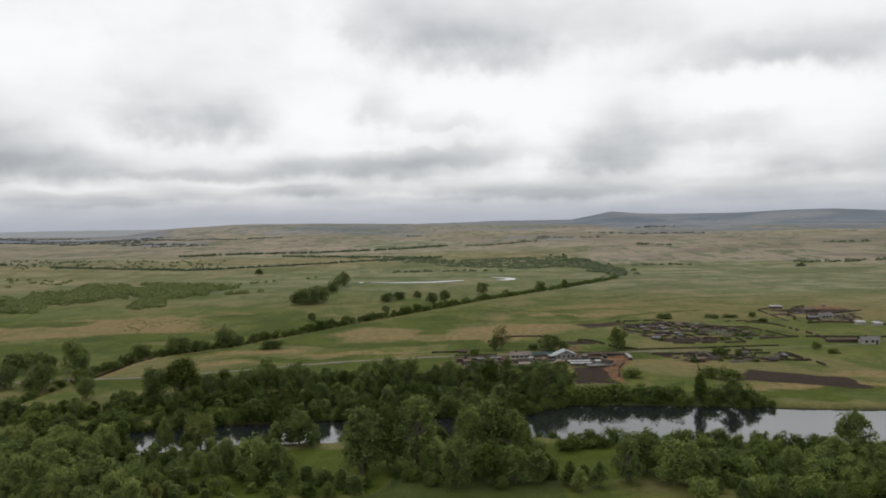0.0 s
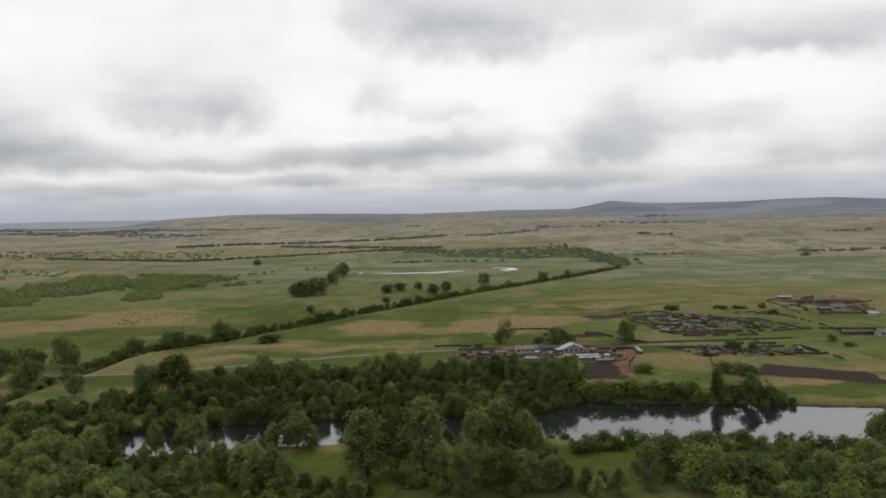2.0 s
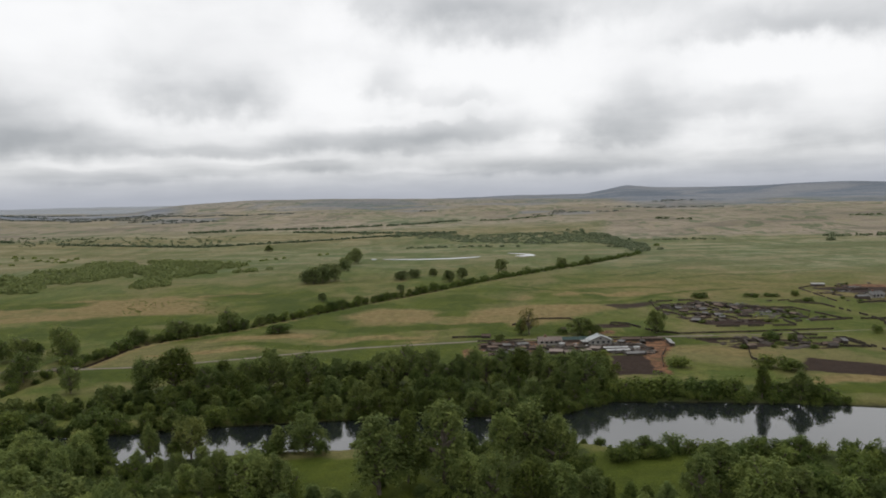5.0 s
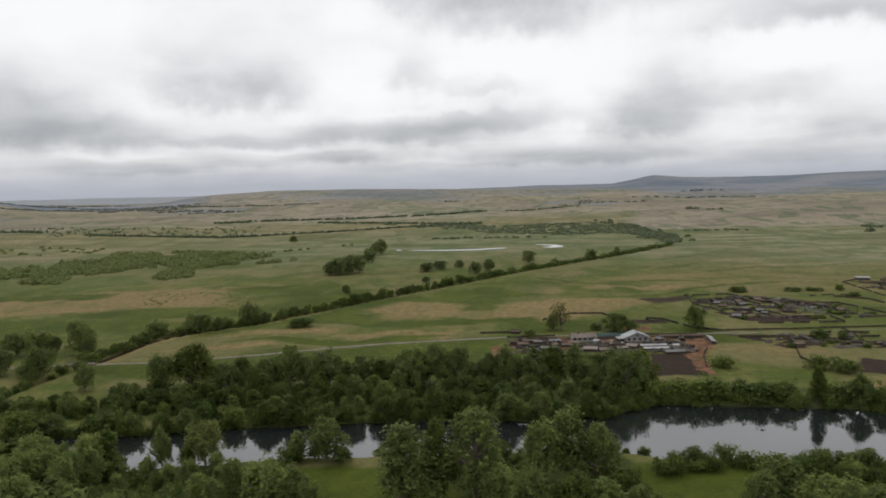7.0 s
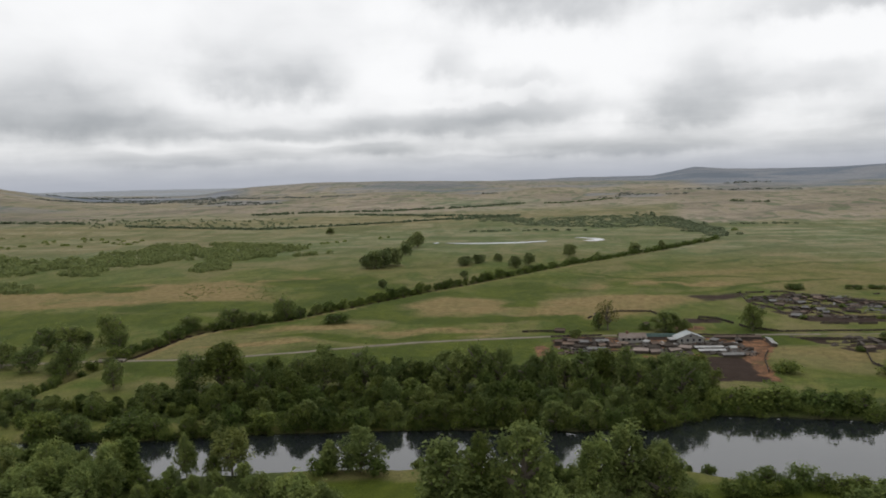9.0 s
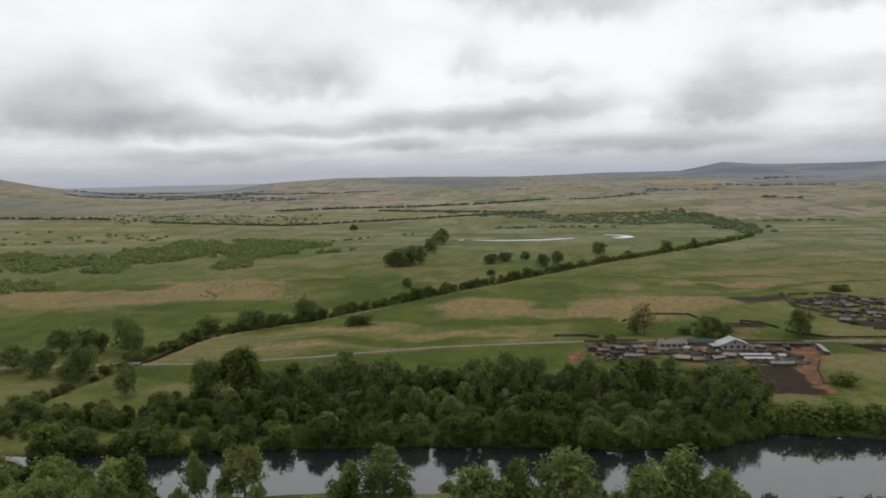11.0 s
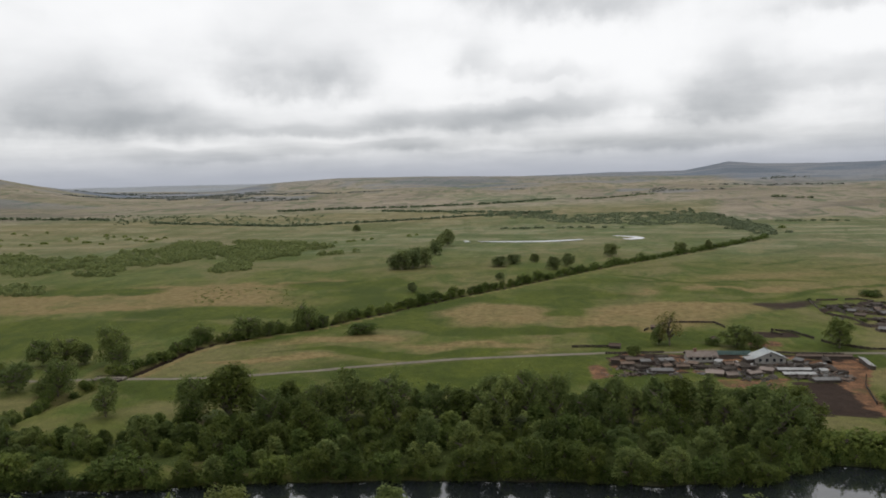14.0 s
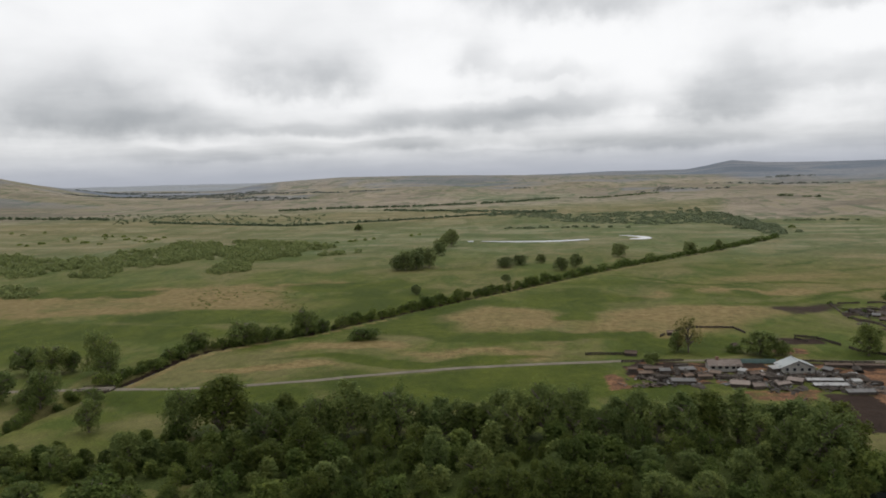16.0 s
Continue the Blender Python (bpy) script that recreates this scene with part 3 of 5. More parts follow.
    soil = np.maximum(soil, 0.85 * yard * smooth(0.28, 0.42, fbm(x / 5 + 31, y / 4, 3)))
    lush = soft_poly(CLEARINGS, x, y)
    for cx, cy, a, b in LUSH:
        u, v = (xw - cx) / a, (yw - cy) / b
        lush = np.maximum(lush, 0.85 * (1 - smooth(0.5, 1.3, np.hypot(u, v))))
    lush = np.maximum(lush, 0.75 * smooth(0.50, 0.62, fbm(x / 70, y / 45, 3)) * smooth(235, 290, y) * (1 - smooth(450, 700, r)) * (1 - np.clip(dry, 0, 1)))
    lush = np.maximum(lush, 0.9 * soft_poly(GREEN, x + 16 * (fbm(x / 13, y / 15, 4) - 0.5), y + 34 * (fbm(x / 12 + 3, y / 14, 4) - 0.5), 3.0))
    for line in CHANNELS:
        lush = np.maximum(lush, 0.8 * (1 - smooth(1.5, 5.0, line_distance(line, x + 5 * (fbm(x / 12, y / 12, 2) - 0.5), y + 8 * (fbm(x / 12, y / 12 + 7, 2) - 0.5)))))
    # weight of the painted haze tint, mostly growing with distance
    haze_blue = smooth(3050, 3600, r) * smooth(2, 9, az + 6 * (fbm(x / 300, y / 300, 3) - 0.5))
    haze_blue = np.maximum(haze_blue, (0.30 + 0.70 * smooth(0.46, 0.54, fbm(x / 700, y / 230, 3))) * smooth(1850, 2500, r) * (1 - smooth(-24, -17, az)) * smooth(-37, -33, az))
    haze_blue = np.maximum(haze_blue, 0.75 * smooth(3300, 3800, r))
    haze_blue = np.maximum(haze_blue, 0.42 * smooth(1900, 2700, r))
    haze_blue = np.maximum(haze_blue, 0.8 * smooth(1800, 2700, r + 700 * (fbm(x / 260, y / 170, 3) - 0.5)) * smooth(9, 14, az))
    # patches of the blue-grey tint on slopes that rise away from the start
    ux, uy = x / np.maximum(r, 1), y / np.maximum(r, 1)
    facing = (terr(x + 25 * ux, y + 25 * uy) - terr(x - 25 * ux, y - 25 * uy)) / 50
    facing_tint = smooth(0.02, 0.08, facing) * smooth(0.44, 0.56, fbm(x / 240, y / 260, 4)) * smooth(1350, 1800, r)
    haze_blue = np.maximum(haze_blue, 0.55 * facing_tint)
    # heath cover together with painted haze: the plain pales with distance
    heath_haze = (0.55 + 0.45 * fbm(x / 260, y / 160, 4)) * smooth(800, 1500, r)
    heath_haze = np.maximum(heath_haze, (0.72 + 0.28 * fbm(x / 120, y / 90, 3)) * smooth(900, 1080, r + 160 * (fbm(x / 90, y / 90, 3) - 0.5)) * smooth(7, 13, az))
    heath_haze = np.maximum(heath_haze, 0.5 * smooth(430, 700, r) * smooth(4, 12, az))
    heath_haze = np.maximum(heath_haze, 0.42 * smooth(430, 760, r + 120 * (fbm(x / 60, y / 50, 3) - 0.5)))
    # cleared on the far left ridges, which brings up their palest haze tone
    heath_haze = heath_haze * (1 - smooth(2600, 3300, r) * (1 - smooth(-10, 3, az)))
    inside = np.minimum(along(BANK_NORTH, x) - y, y - along(BANK_SOUTH, x))
    shore = smooth(-1.3, 0.0, inside)
    wy = y + 14 * (fbm(x / 10, y / 10, 3) - 0.5)
    wood = ((wy > 213) & (wy < np.where(x + 16 * (fbm(x / 14, y / 14, 3) - 0.5) < -98, 224, 248)) & (x > -160) & (x < 44)) | ((y > 120) & (y < 190) & (x < -52)) | ((y > 120) & (y < 186) & (x > -20) & (x < 24)) | ((y > 120) & (y < 182) & (x > 60)) | ((y > 213) & (y < 238) & (x > 40) & (x < 98))
    rank = np.where(wood & (lush < 0.5), 0.55 + 0.5 * fbm(x / 8, y / 8, 3), 0.0)
    rank = np.maximum(rank, soft_poly(CLEARINGS[:2], x, y) * (0.05 + 0.25 * fbm(x / 11, y / 9, 3)))
    me.color_attributes.new("zones", "FLOAT_COLOR", "POINT").data.foreach_set("color", np.stack([dry, soil, dirt, lush], -1).ravel().astype(np.float32))
    # cover holds heath with haze, shore, rank and the ridges' haze tint
    me.color_attributes.new("cover", "FLOAT_COLOR", "POINT").data.foreach_set("color", np.stack([heath_haze, shore, rank, haze_blue], -1).ravel().astype(np.float32))
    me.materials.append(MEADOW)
    return tagged(new("ground", me), "rolling meadow and steppe with dry grass patches and hills", "ground", kind="structure")


build_ground()


def solid(name, verts, faces, mat, parent=None, label=""):
    me = bpy.data.meshes.new(name)
    me.from_pydata([tuple(map(float, v)) for v in verts], [], faces)
    me.update()
    me.materials.append(mat)
    ob = new(name, me)
    if parent is not None:
        ob.parent = parent
    if label:
        ob["label"] = label
    return ob


def strip(name, left, right, mat):
    n = len(left)
    return solid(name, left + right, [(k, k + 1, n + k + 1, n + k) for k in range(n - 1)], mat)


_xs = np.linspace(-260, 260, 131)
tagged(strip("river", [(x, along(BANK_SOUTH, x) - 2.2, -1.0) for x in _xs], [(x, along(BANK_NORTH, x) + 2.2, -1.0) for x in _xs], RIVER),
       "calm grey river reflecting the overcast sky", "river", kind="structure")


def ribbon(name, line, width, mat, lift, label, category, step=2.0, wobble=0.4):
    pts = []
    for (ax, ay), (bx, by) in zip(line, line[1:]):
        n = max(1, int(math.hypot(bx - ax, by - ay) / step))
        pts += [(ax + (bx - ax) * k / n, ay + (by - ay) * k / n) for k in range(n)]
    pts.append(line[-1])
    p = np.array(pts)
    for _ in range(6):
        p[1:-1] = 0.5 * p[1:-1] + 0.25 * (p[:-2] + p[2:])
    d = np.gradient(p, axis=0)
    d /= np.linalg.norm(d, axis=1)[:, None]
    nrm = np.stack([-d[:, 1], d[:, 0]], 1)
    wl = width / 2 + wobble * (field(np.arange(len(p)) * 0.35, 3.0 * np.ones(len(p))) - 0.5)
    cols = [p + nrm * (wl * s)[:, None] for s in (-1, -0.4, 0.0, 0.4, 1)]
    verts = [(q[0], q[1], float(terr(q[0], q[1])) + lift * (1 if c not in (0, 4) else -0.6)) for c, col in enumerate(cols) for q in col]
    n = len(p)
    faces = [(c * n + k, c * n + k + 1, (c + 1) * n + k + 1, (c + 1) * n + k) for c in range(4) for k in range(n - 1)]
    return tagged(solid(name, verts, faces, mat), label, category, kind="structure")


ribbon("road", [(-230, 262), (-168, 270.5), (-152, 273.5), (-134, 276), (-119, 276.5), (-103, 280.2), (-86, 285), (-69, 292.3), (-45, 300.8), (-17, 309.3), (9, 313.6), (45, 315.2),
                (77, 314.5), (96, 314.3)], 3.0, TRACK, 0.12, "pale dirt road running through the meadow past the farmyard", "road")
ribbon("road", [(96, 314.3), (114, 314.5), (162, 319), (190, 323)], 1.3, TRACK, 0.08, "faint earth track leading on between the paddocks", "road")
ribbon("stream", STREAM[5:], 1.4, RIVER, 0.12, "narrow dark stream below the hedgerow", "stream", 4.0, 0.2)


def pool(outline, label):
    p = np.array(outline, float)
    q = []
    for a, b in zip(p, np.roll(p, -1, 0)):
        q += [a + (b - a) * s for s in (0, 0.25, 0.5, 0.75)]
    q = np.array(q)
    for _ in range(2):
        q = 0.5 * q + 0.25 * (np.roll(q, 1, 0) + np.roll(q, -1, 0))
    zz = float(terr(p[:, 0], p[:, 1]).max()) + 0.15
    return tagged(solid("pond", [(a, b, zz) for a, b in q], [tuple(range(len(q)))], POND), label, "pond", kind="structure")


pool([(-82, 743), (-50, 725), (-8, 723), (22, 742), (18, 751), (-12, 738), (-50, 739)], "shallow pale pool in the flood meadow")
pool([(52, 752), (62, 738), (76, 752), (72, 775), (52, 792), (48, 790), (64, 770), (66, 756)], "curved pale pool in the flood meadow")
pool([(-88, 745), (-84, 735), (-80, 742), (-84, 750)], "small pale puddle in the flood meadow")

# ---- trees ----
rng = np.random.RandomState(11)


def cone_between(verts, faces, a, b, ra, rb, sides=6):
    a, b = Vector(a), Vector(b)
    q = (b - a).to_track_quat("Z", "Y")
    base = len(verts)
    for c, rr in ((a, ra), (b, rb)):
        for k in range(sides):
            w = 2 * math.pi * k / sides
            verts.append(tuple(c + q @ Vector((rr * math.cos(w), rr * math.sin(w), 0))))
    for k in range(sides):
        faces.append((base + k, base + (k + 1) % sides, base + sides + (k + 1) % sides, base + sides + k))
    faces.append(tuple(base + sides + k for k in range(sides)))


def crown_cards(lobes, count, size):
    """Leaf sprays on the outside of a cloud of lobes (x, y, z, rx, rz): every spray one pointed leaf-like facet."""
    L = np.array(lobes, float)
    wgt = L[:, 3] * (L[:, 3] + L[:, 4])
    pick = rng.choice(len(L), count, p=wgt / wgt.sum())
    d = rng.normal(size=(count, 3))
    d /= np.linalg.norm(d, axis=1)[:, None]
    d[:, 2] = np.where(d[:, 2] < -0.55, -d[:, 2], d[:, 2])
    rad = np.where(rng.rand(count) < 0.7, 0.62 + 0.75 * rng.rand(count) ** 1.5, 0.4 + 0.5 * rng.rand(count))
    rad = np.where((rng.rand(count) < 0.10) & (d[:, 2] > 0), 1.0 + 0.5 * rng.rand(count), rad)
    rad *= 1 + 0.16 * np.sin(5 * d[:, 0] + pick) * np.cos(4 * d[:, 2] + 2 * pick)
    pos = L[pick, :3] + d * rad[:, None] * np.stack([L[pick, 3], L[pick, 3], L[pick, 4]], 1)
    keep = np.ones(count, bool)
    for k, (lx, ly, lz, lr, lh) in enumerate(L):
        inner = (((pos[:, 0] - lx) / lr) ** 2 + ((pos[:, 1] - ly) / lr) ** 2 + ((pos[:, 2] - lz) / lh) ** 2) < 0.5
        keep &= ~(inner & (pick != k) & (rng.rand(count) < 0.85))
    pos, d = pos[keep], d[keep]
    # leaves hang together in tufts at the twigs' ends
    tufts = max(1, len(pos) // 9)
    which = np.r_[np.arange(tufts), rng.randint(tufts, size=len(pos) - tufts)]
    off = rng.normal(size=(len(pos), 3)) * size * 2.0
    off -= 0.55 * (off * d[which]).sum(1)[:, None] * d[which]
    off[:, 2] -= 0.5 * np.abs(off[:, :2]).sum(1) - size
    pos, d = pos[which] + off, d[which]
    n = len(pos)
    nor = d + rng.normal(scale=0.6, size=(n, 3)) + (0, 0, 0.6)
    nor /= np.linalg.norm(nor, axis=1)[:, None]
    t1 = np.cross(nor, rng.normal(size=(n, 3)))
    t1 /= np.linalg.norm(t1, axis=1)[:, None]
    t2 = np.cross(nor, t1)
    s = size * (0.55 + 0.9 * rng.rand(n))[:, None]
    asp = (0.55 + 0.6 * rng.rand(n))[:, None]
    v = np.stack([pos - t1 * s, pos + t1 * s * 0.6 - t2 * s * asp, pos + t1 * s * 0.5 + t2 * s * asp], 1)
    return v.reshape(-1, 3)


def cards_mesh(name, v, mat, sides=3):
    n = len(v) // sides
    me = bpy.data.meshes.new(name)
    me.vertices.add(sides * n)
    me.vertices.foreach_set("co", v.ravel().astype(np.float32))
    me.loops.add(sides * n)
    me.loops.foreach_set("vertex_index", np.arange(sides * n, dtype=np.int32))
    me.polygons.add(n)
    me.polygons.foreach_set("loop_start", np.arange(0, sides * n, sides, dtype=np.int32))
    me.update()
    me.materials.append(mat)
    return me


def wood_mesh(path, limbs, sides=6):
    """Trunk and limbs in one skin: rings along the path (x, y, z, radius), limbs drawn out of the trunk's own faces towards their tips."""
    verts, faces = [], {}
    for x, y, z, r in path:
        for k in range(sides):
            w = 2 * math.pi * k / sides
            verts.append((x + r * math.cos(w), y + r * math.sin(w), z))
    for i in range(len(path) - 1):
        for k in range(sides):
            faces[i, k] = (i * sides + k, i * sides + (k + 1) % sides, (i + 1) * sides + (k + 1) % sides, (i + 1) * sides + k)
    out = [tuple((len(path) - 1) * sides + k for k in range(sides))]
    for tip in limbs:
        a = math.atan2(tip[1], tip[0]) % (2 * math.pi)
        k = int(a / (2 * math.pi) * sides) % sides
        rows = sorted((abs(path[i][2] - tip[2] * 0.55), i) for i in range(len(path) - 1) if (i, k) in faces)
        if not rows:
            continue
        q = faces.pop((rows[0][1], k))
        c = sum((Vector(verts[v]) for v in q), Vector()) / 4
        ring = q
        for s, shrink in ((0.5, 0.6), (1.0, 0.22)):
            m = c.lerp(Vector(tip), s) + Vector((0, 0, 0.06 * (1 - s)))
            nr = []
            for v in q:
                nr.append(len(verts))
                verts.append(tuple(m + (Vector(verts[v]) - c) * shrink))
            out += [(ring[e], ring[(e + 1) % 4], nr[(e + 1) % 4], nr[e]) for e in range(4)]
            ring = nr
        out.append(tuple(ring))
    return verts, list(faces.values()) + out


def make_tree(kind, leaf, label, tall=10.0, wide=8.0, cards=5600, size=0.225, name=""):
    """One tree, tall and wide metres, standing at the origin: trunk with limbs, and crown."""
    top = new(name or {"round": "willow", "dome": "willow", "tall": "poplar", "open": "young_tree", "slim": "sapling", "bush": "shrub"}[kind])
    lobes, limbs = [], []
    r = wide / 2
    if kind == "bush":
        for k in range(12):
            a = 2 * math.pi * (k + rng.rand()) / 12
            q = r * (0.15 + 0.58 * rng.rand())
            h = tall * (0.26 + 0.44 * rng.rand())
            lobes.append((q * math.cos(a), q * math.sin(a), h, r * (0.22 + 0.18 * rng.rand()), h * 0.8))
            if k % 2 == 0:
                limbs.append((q * math.cos(a), q * math.sin(a), h))
        lobes.append((0, 0, tall * 0.6, r * 0.45, tall * 0.4))
        path = [(0, 0, -0.3, 0.16), (0, 0, 0.3, 0.13), (0.05, 0, 0.8, 0.10), (0.05, 0.05, tall * 0.55, 0.04)]
    else:
        bare = {"round": 0.08, "dome": 0.10, "tall": 0.10, "open": 0.14, "slim": 0.03}[kind]
        n = {"round": 32, "dome": 32, "tall": 34, "open": 24, "slim": 16}[kind]
        lean = rng.normal(scale=0.04 * tall, size=2)
        path = [(lean[0] * s * s, lean[1] * s * s, tall * (0.78 * s) - (0.4 if s == 0 else 0), tall * (0.024 - 0.019 * s)) for s in (0, 0.12, 0.24, 0.36, 0.48, 0.6, 0.75, 1.0)]
        for k in range(n):
            s = (k + rng.rand()) / n
            hh = tall * (bare + 0.10 + (0.78 - bare) * s)
            prof = {"dome": math.sin(math.pi * (0.24 + 0.60 * s)) ** 0.6, "round": math.sin(math.pi * (0.24 + 0.68 * s)) ** 0.8, "tall": math.sin(math.pi * (0.22 + 0.75 * s)) ** 0.8, "open": math.sin(math.pi * (0.26 + 0.60 * s)), "slim": 1.0 - 0.75 * s}[kind]
            a = k * 2.4 + rng.rand() * 1.4
            q = r * prof * (0.26 + 0.60 * rng.rand())
            lr = r * (0.10 + 0.15 * rng.rand()) * (0.7 + 0.4 * prof)
            c = (q * math.cos(a) + lean[0] * s, q * math.sin(a) + lean[1] * s, hh)
            lobes.append((*c, lr, lr * rng.uniform(1.2, 2.7) * (1.35 if kind in ("tall", "slim") else 1.0)))
            if k % 2 == 0:
                limbs.append(c)
        lobes.append((lean[0], lean[1], tall * 0.84, r * 0.28, tall * 0.16))
        for k in range(0 if kind == "slim" else 9):  # shoots that stand out of the crown
            a, q = rng.rand() * 6.283, r * rng.uniform(0.1, 0.8)
            hh = tall * (0.92 - 0.42 * (q / r) ** 1.6) * rng.uniform(0.88, 1.06)
            lobes.append((q * math.cos(a) + lean[0], q * math.sin(a) + lean[1], hh, r * rng.uniform(0.08, 0.14), tall * rng.uniform(0.09, 0.15)))
    verts, faces = wood_mesh(path, limbs)
    part_t = solid("trunk" if kind != "bush" else "stem", verts, faces, BARK, top)
    for p in part_t.data.polygons:
        p.use_smooth = True
    v = crown_cards(lobes, cards, size)
    scale_z = tall / v[:, 2].max()
    v[:, 2] *= scale_z
    crown = new("crown", cards_mesh("crown", v, leaf))
    crown.parent = top
    tagged(top, label, "tree" if kind != "bush" else "shrub")
    return {"ob": top, "tall": tall, "wide": wide, "used": False}


W_LABEL = "broad river-bank willow with dense deep green foliage"
P_LABEL = "upright poplar-like tree with grey-green foliage"
MODELS = {
    "round": [make_tree("round", LEAF_DEEP, W_LABEL, 10, 9) for _ in range(5)],
    "grey": [make_tree("round", LEAF_GREY, "rounded willow with grey-green foliage", 10, 8.5) for _ in range(3)],
    "tall": [make_tree("tall", LEAF_GREY, P_LABEL, 12, 7, 5900) for _ in range(3)] + [make_tree("tall", LEAF_DEEP, "upright tree with dark green foliage", 12, 7, 5900) for _ in range(2)],
    "light": [make_tree("open", LEAF_LIGHT, "fresh yellow-green tree with a loose crown", 10, 8.5, 4800) for _ in range(3)],
    "pale": [make_tree("round", LEAF_PALE, "broad willow with pale olive foliage", 10, 8.5) for _ in range(2)] + [make_tree("tall", LEAF_PALE, "upright tree with pale olive foliage", 12, 7, 5900) for _ in range(2)],
    "slim": [make_tree("slim", LEAF_GREY, "slender upright sapling with grey-green leaves", 6, 3.4, 2000, 0.22) for _ in range(2)] + [make_tree("slim", LEAF_SCRUB, "slender upright dark green sapling", 6, 3.4, 2000, 0.22) for _ in range(2)],
    "sparse": [make_tree("open", LEAF_SPARSE, "sparse olive-brown tree with bare limbs showing", 11, 9, 1500, 0.25)],
    "dome": [make_tree("dome", LEAF_GREY, "round-headed willow with grey-green foliage", 10, 10) for _ in range(3)],
    "bush": [make_tree("bush", LEAF_SCRUB, "dense low green shrub", 4, 6, 1800, 0.26) for _ in range(4)],
    "thicket": [make_tree("bush", LEAF_DEEP, "dense dark green shrub of the river wood", 4, 6, 2000, 0.24) for _ in range(4)],
    "fresh": [make_tree("bush", LEAF_FRESH, "fresh green rounded shrub", 4, 6, 2000, 0.24) for _ in range(4)],
    "small": [make_tree(k, LEAF_FIELD_HAZED, "grey-green tree standing in the open meadow", 9, w, 3600, 0.33) for k, w in (("dome", 8.5), ("tall", 7.5), ("dome", 9.0), ("round", 8.0))],
    "bank": [make_tree("bush", LEAF_SCRUB, "green bush overhanging the water's edge", 4, 6, 1800, 0.26, "bank_bush") for _ in range(4)],
    "hedge": [make_tree("bush", LEAF_SCRUB, "dark green hedgerow shrub along the stream", 3.5, 5, 1300, 0.28, "hedge_shrub") for _ in range(4)],
}
PLANTED = []


def plant(kind, x, y, h, w, group, label=""):
    """A tree of that kind, h metres high and w wide, on the ground."""
    model = MODELS[kind][rng.randint(len(MODELS[kind]))]
    sz, sw = h / model["tall"], w / model["wide"]
    m = Matrix.Translation((x, y, float(terr(x, y)) - 0.1)) @ Matrix.Rotation(rng.rand() * 6.283, 4, "Z") @ Matrix.Diagonal((sw, sw, sz, 1))
    if not model["used"]:
        ob = model["ob"]
        ob.matrix_basis = m
        model["used"], model["m"] = True, m
    else:
        keep = model["ob"].matrix_basis.copy()
        model["ob"].matrix_basis = Matrix.Identity(4)
        ob = copy_thing(model["ob"], m)
        model["ob"].matrix_basis = keep
    ob["group"] = group
    if label:
        ob["label"] = label
    PLANTED.append((x, y, w))
    return ob
# x, y, height, width of the trees that stand out
HEDGE_TREES = [(-170.6, 289.6, 9.3, 10.5), (-163.1, 289.8, 10.7, 12.2), (-158.5, 292.8, 6.8, 6.2), (-148.4, 291.8, 14.2, 11.3), (-143.2, 287.2, 8.7, 7.7),
               (-143.5, 258.5, 11.3, 10.4), (-147.3, 259.2, 5.6, 8.2), (-136.1, 327.0, 6.9, 10.0), (-122.1, 333.0, 11.1, 13.1), (-105.5, 351.0, 13.0, 11.0),
               (-119.6, 242.4, 8.6, 7.0), (-131.5, 262.4, 4.9, 6.0), (-114.4, 337.0, 6.2, 6.1), (-100.5, 356.2, 6.7, 6.4), (-94.8, 361.5, 5.5, 6.5),
               (-157.9, 261.3, 9.3, 10.6), (-170.3, 266.0, 9.6, 11.0)]
FOREST_FRONT = [(-96.9, 241.0, 12.2, 11.1), (-87.9, 242.3, 14.2, 12.4), (-82.0, 244.7, 8.0, 8.5), (-67.1, 242.8, 10.5, 9.0), (-60.0, 243.2, 12.9, 10.9),
                (-49.0, 243.9, 12.9, 10.8), (-39.9, 242.9, 9.5, 8.8), (-32.9, 242.6, 8.7, 7.5), (-23.5, 241.7, 12.8, 9.8), (-18.0, 243.9, 13.8, 9.3),
                (-12.5, 244.2, 12.9, 8.7), (-5.8, 244.6, 8.4, 7.4), (1.1, 247.7, 11.5, 9.4), (8.8, 246.3, 10.9, 9.9), (14.6, 245.5, 11.2, 9.1),
                (20.2, 244.4, 11.6, 10.2), (26.4, 243.8, 9.1, 9.0), (32.5, 234.3, 13.1, 12.3), (27.4, 237.1, 8.7, 8.0)]
FOREST_MID = [(-64.8, 227.7, 9.7, 8.4), (-75.7, 221.6, 8.6, 6.8), (-69.9, 222.0, 7.1, 6.8), (-49.9, 225.6, 5.0, 6.8), (-38.1, 223.4, 8.5, 6.6),
              (-30.4, 223.9, 7.5, 6.8), (-43.1, 226.0, 5.8, 6.8), (-16.2, 224.9, 5.0, 6.6), (-25.0, 225.8, 4.0, 5.6), (0.1, 227.0, 5.8, 6.6),
              (7.6, 227.5, 5.2, 6.5), (16.5, 225.3, 6.5, 6.6), (-89.1, 224.4, 5.4, 7.0), (-97.9, 222.2, 8.3, 7.0), (-112.3, 221.2, 5.4, 7.0),
              (-124.4, 221.3, 4.6, 6.3), (-132.7, 220.9, 5.8, 7.5)]
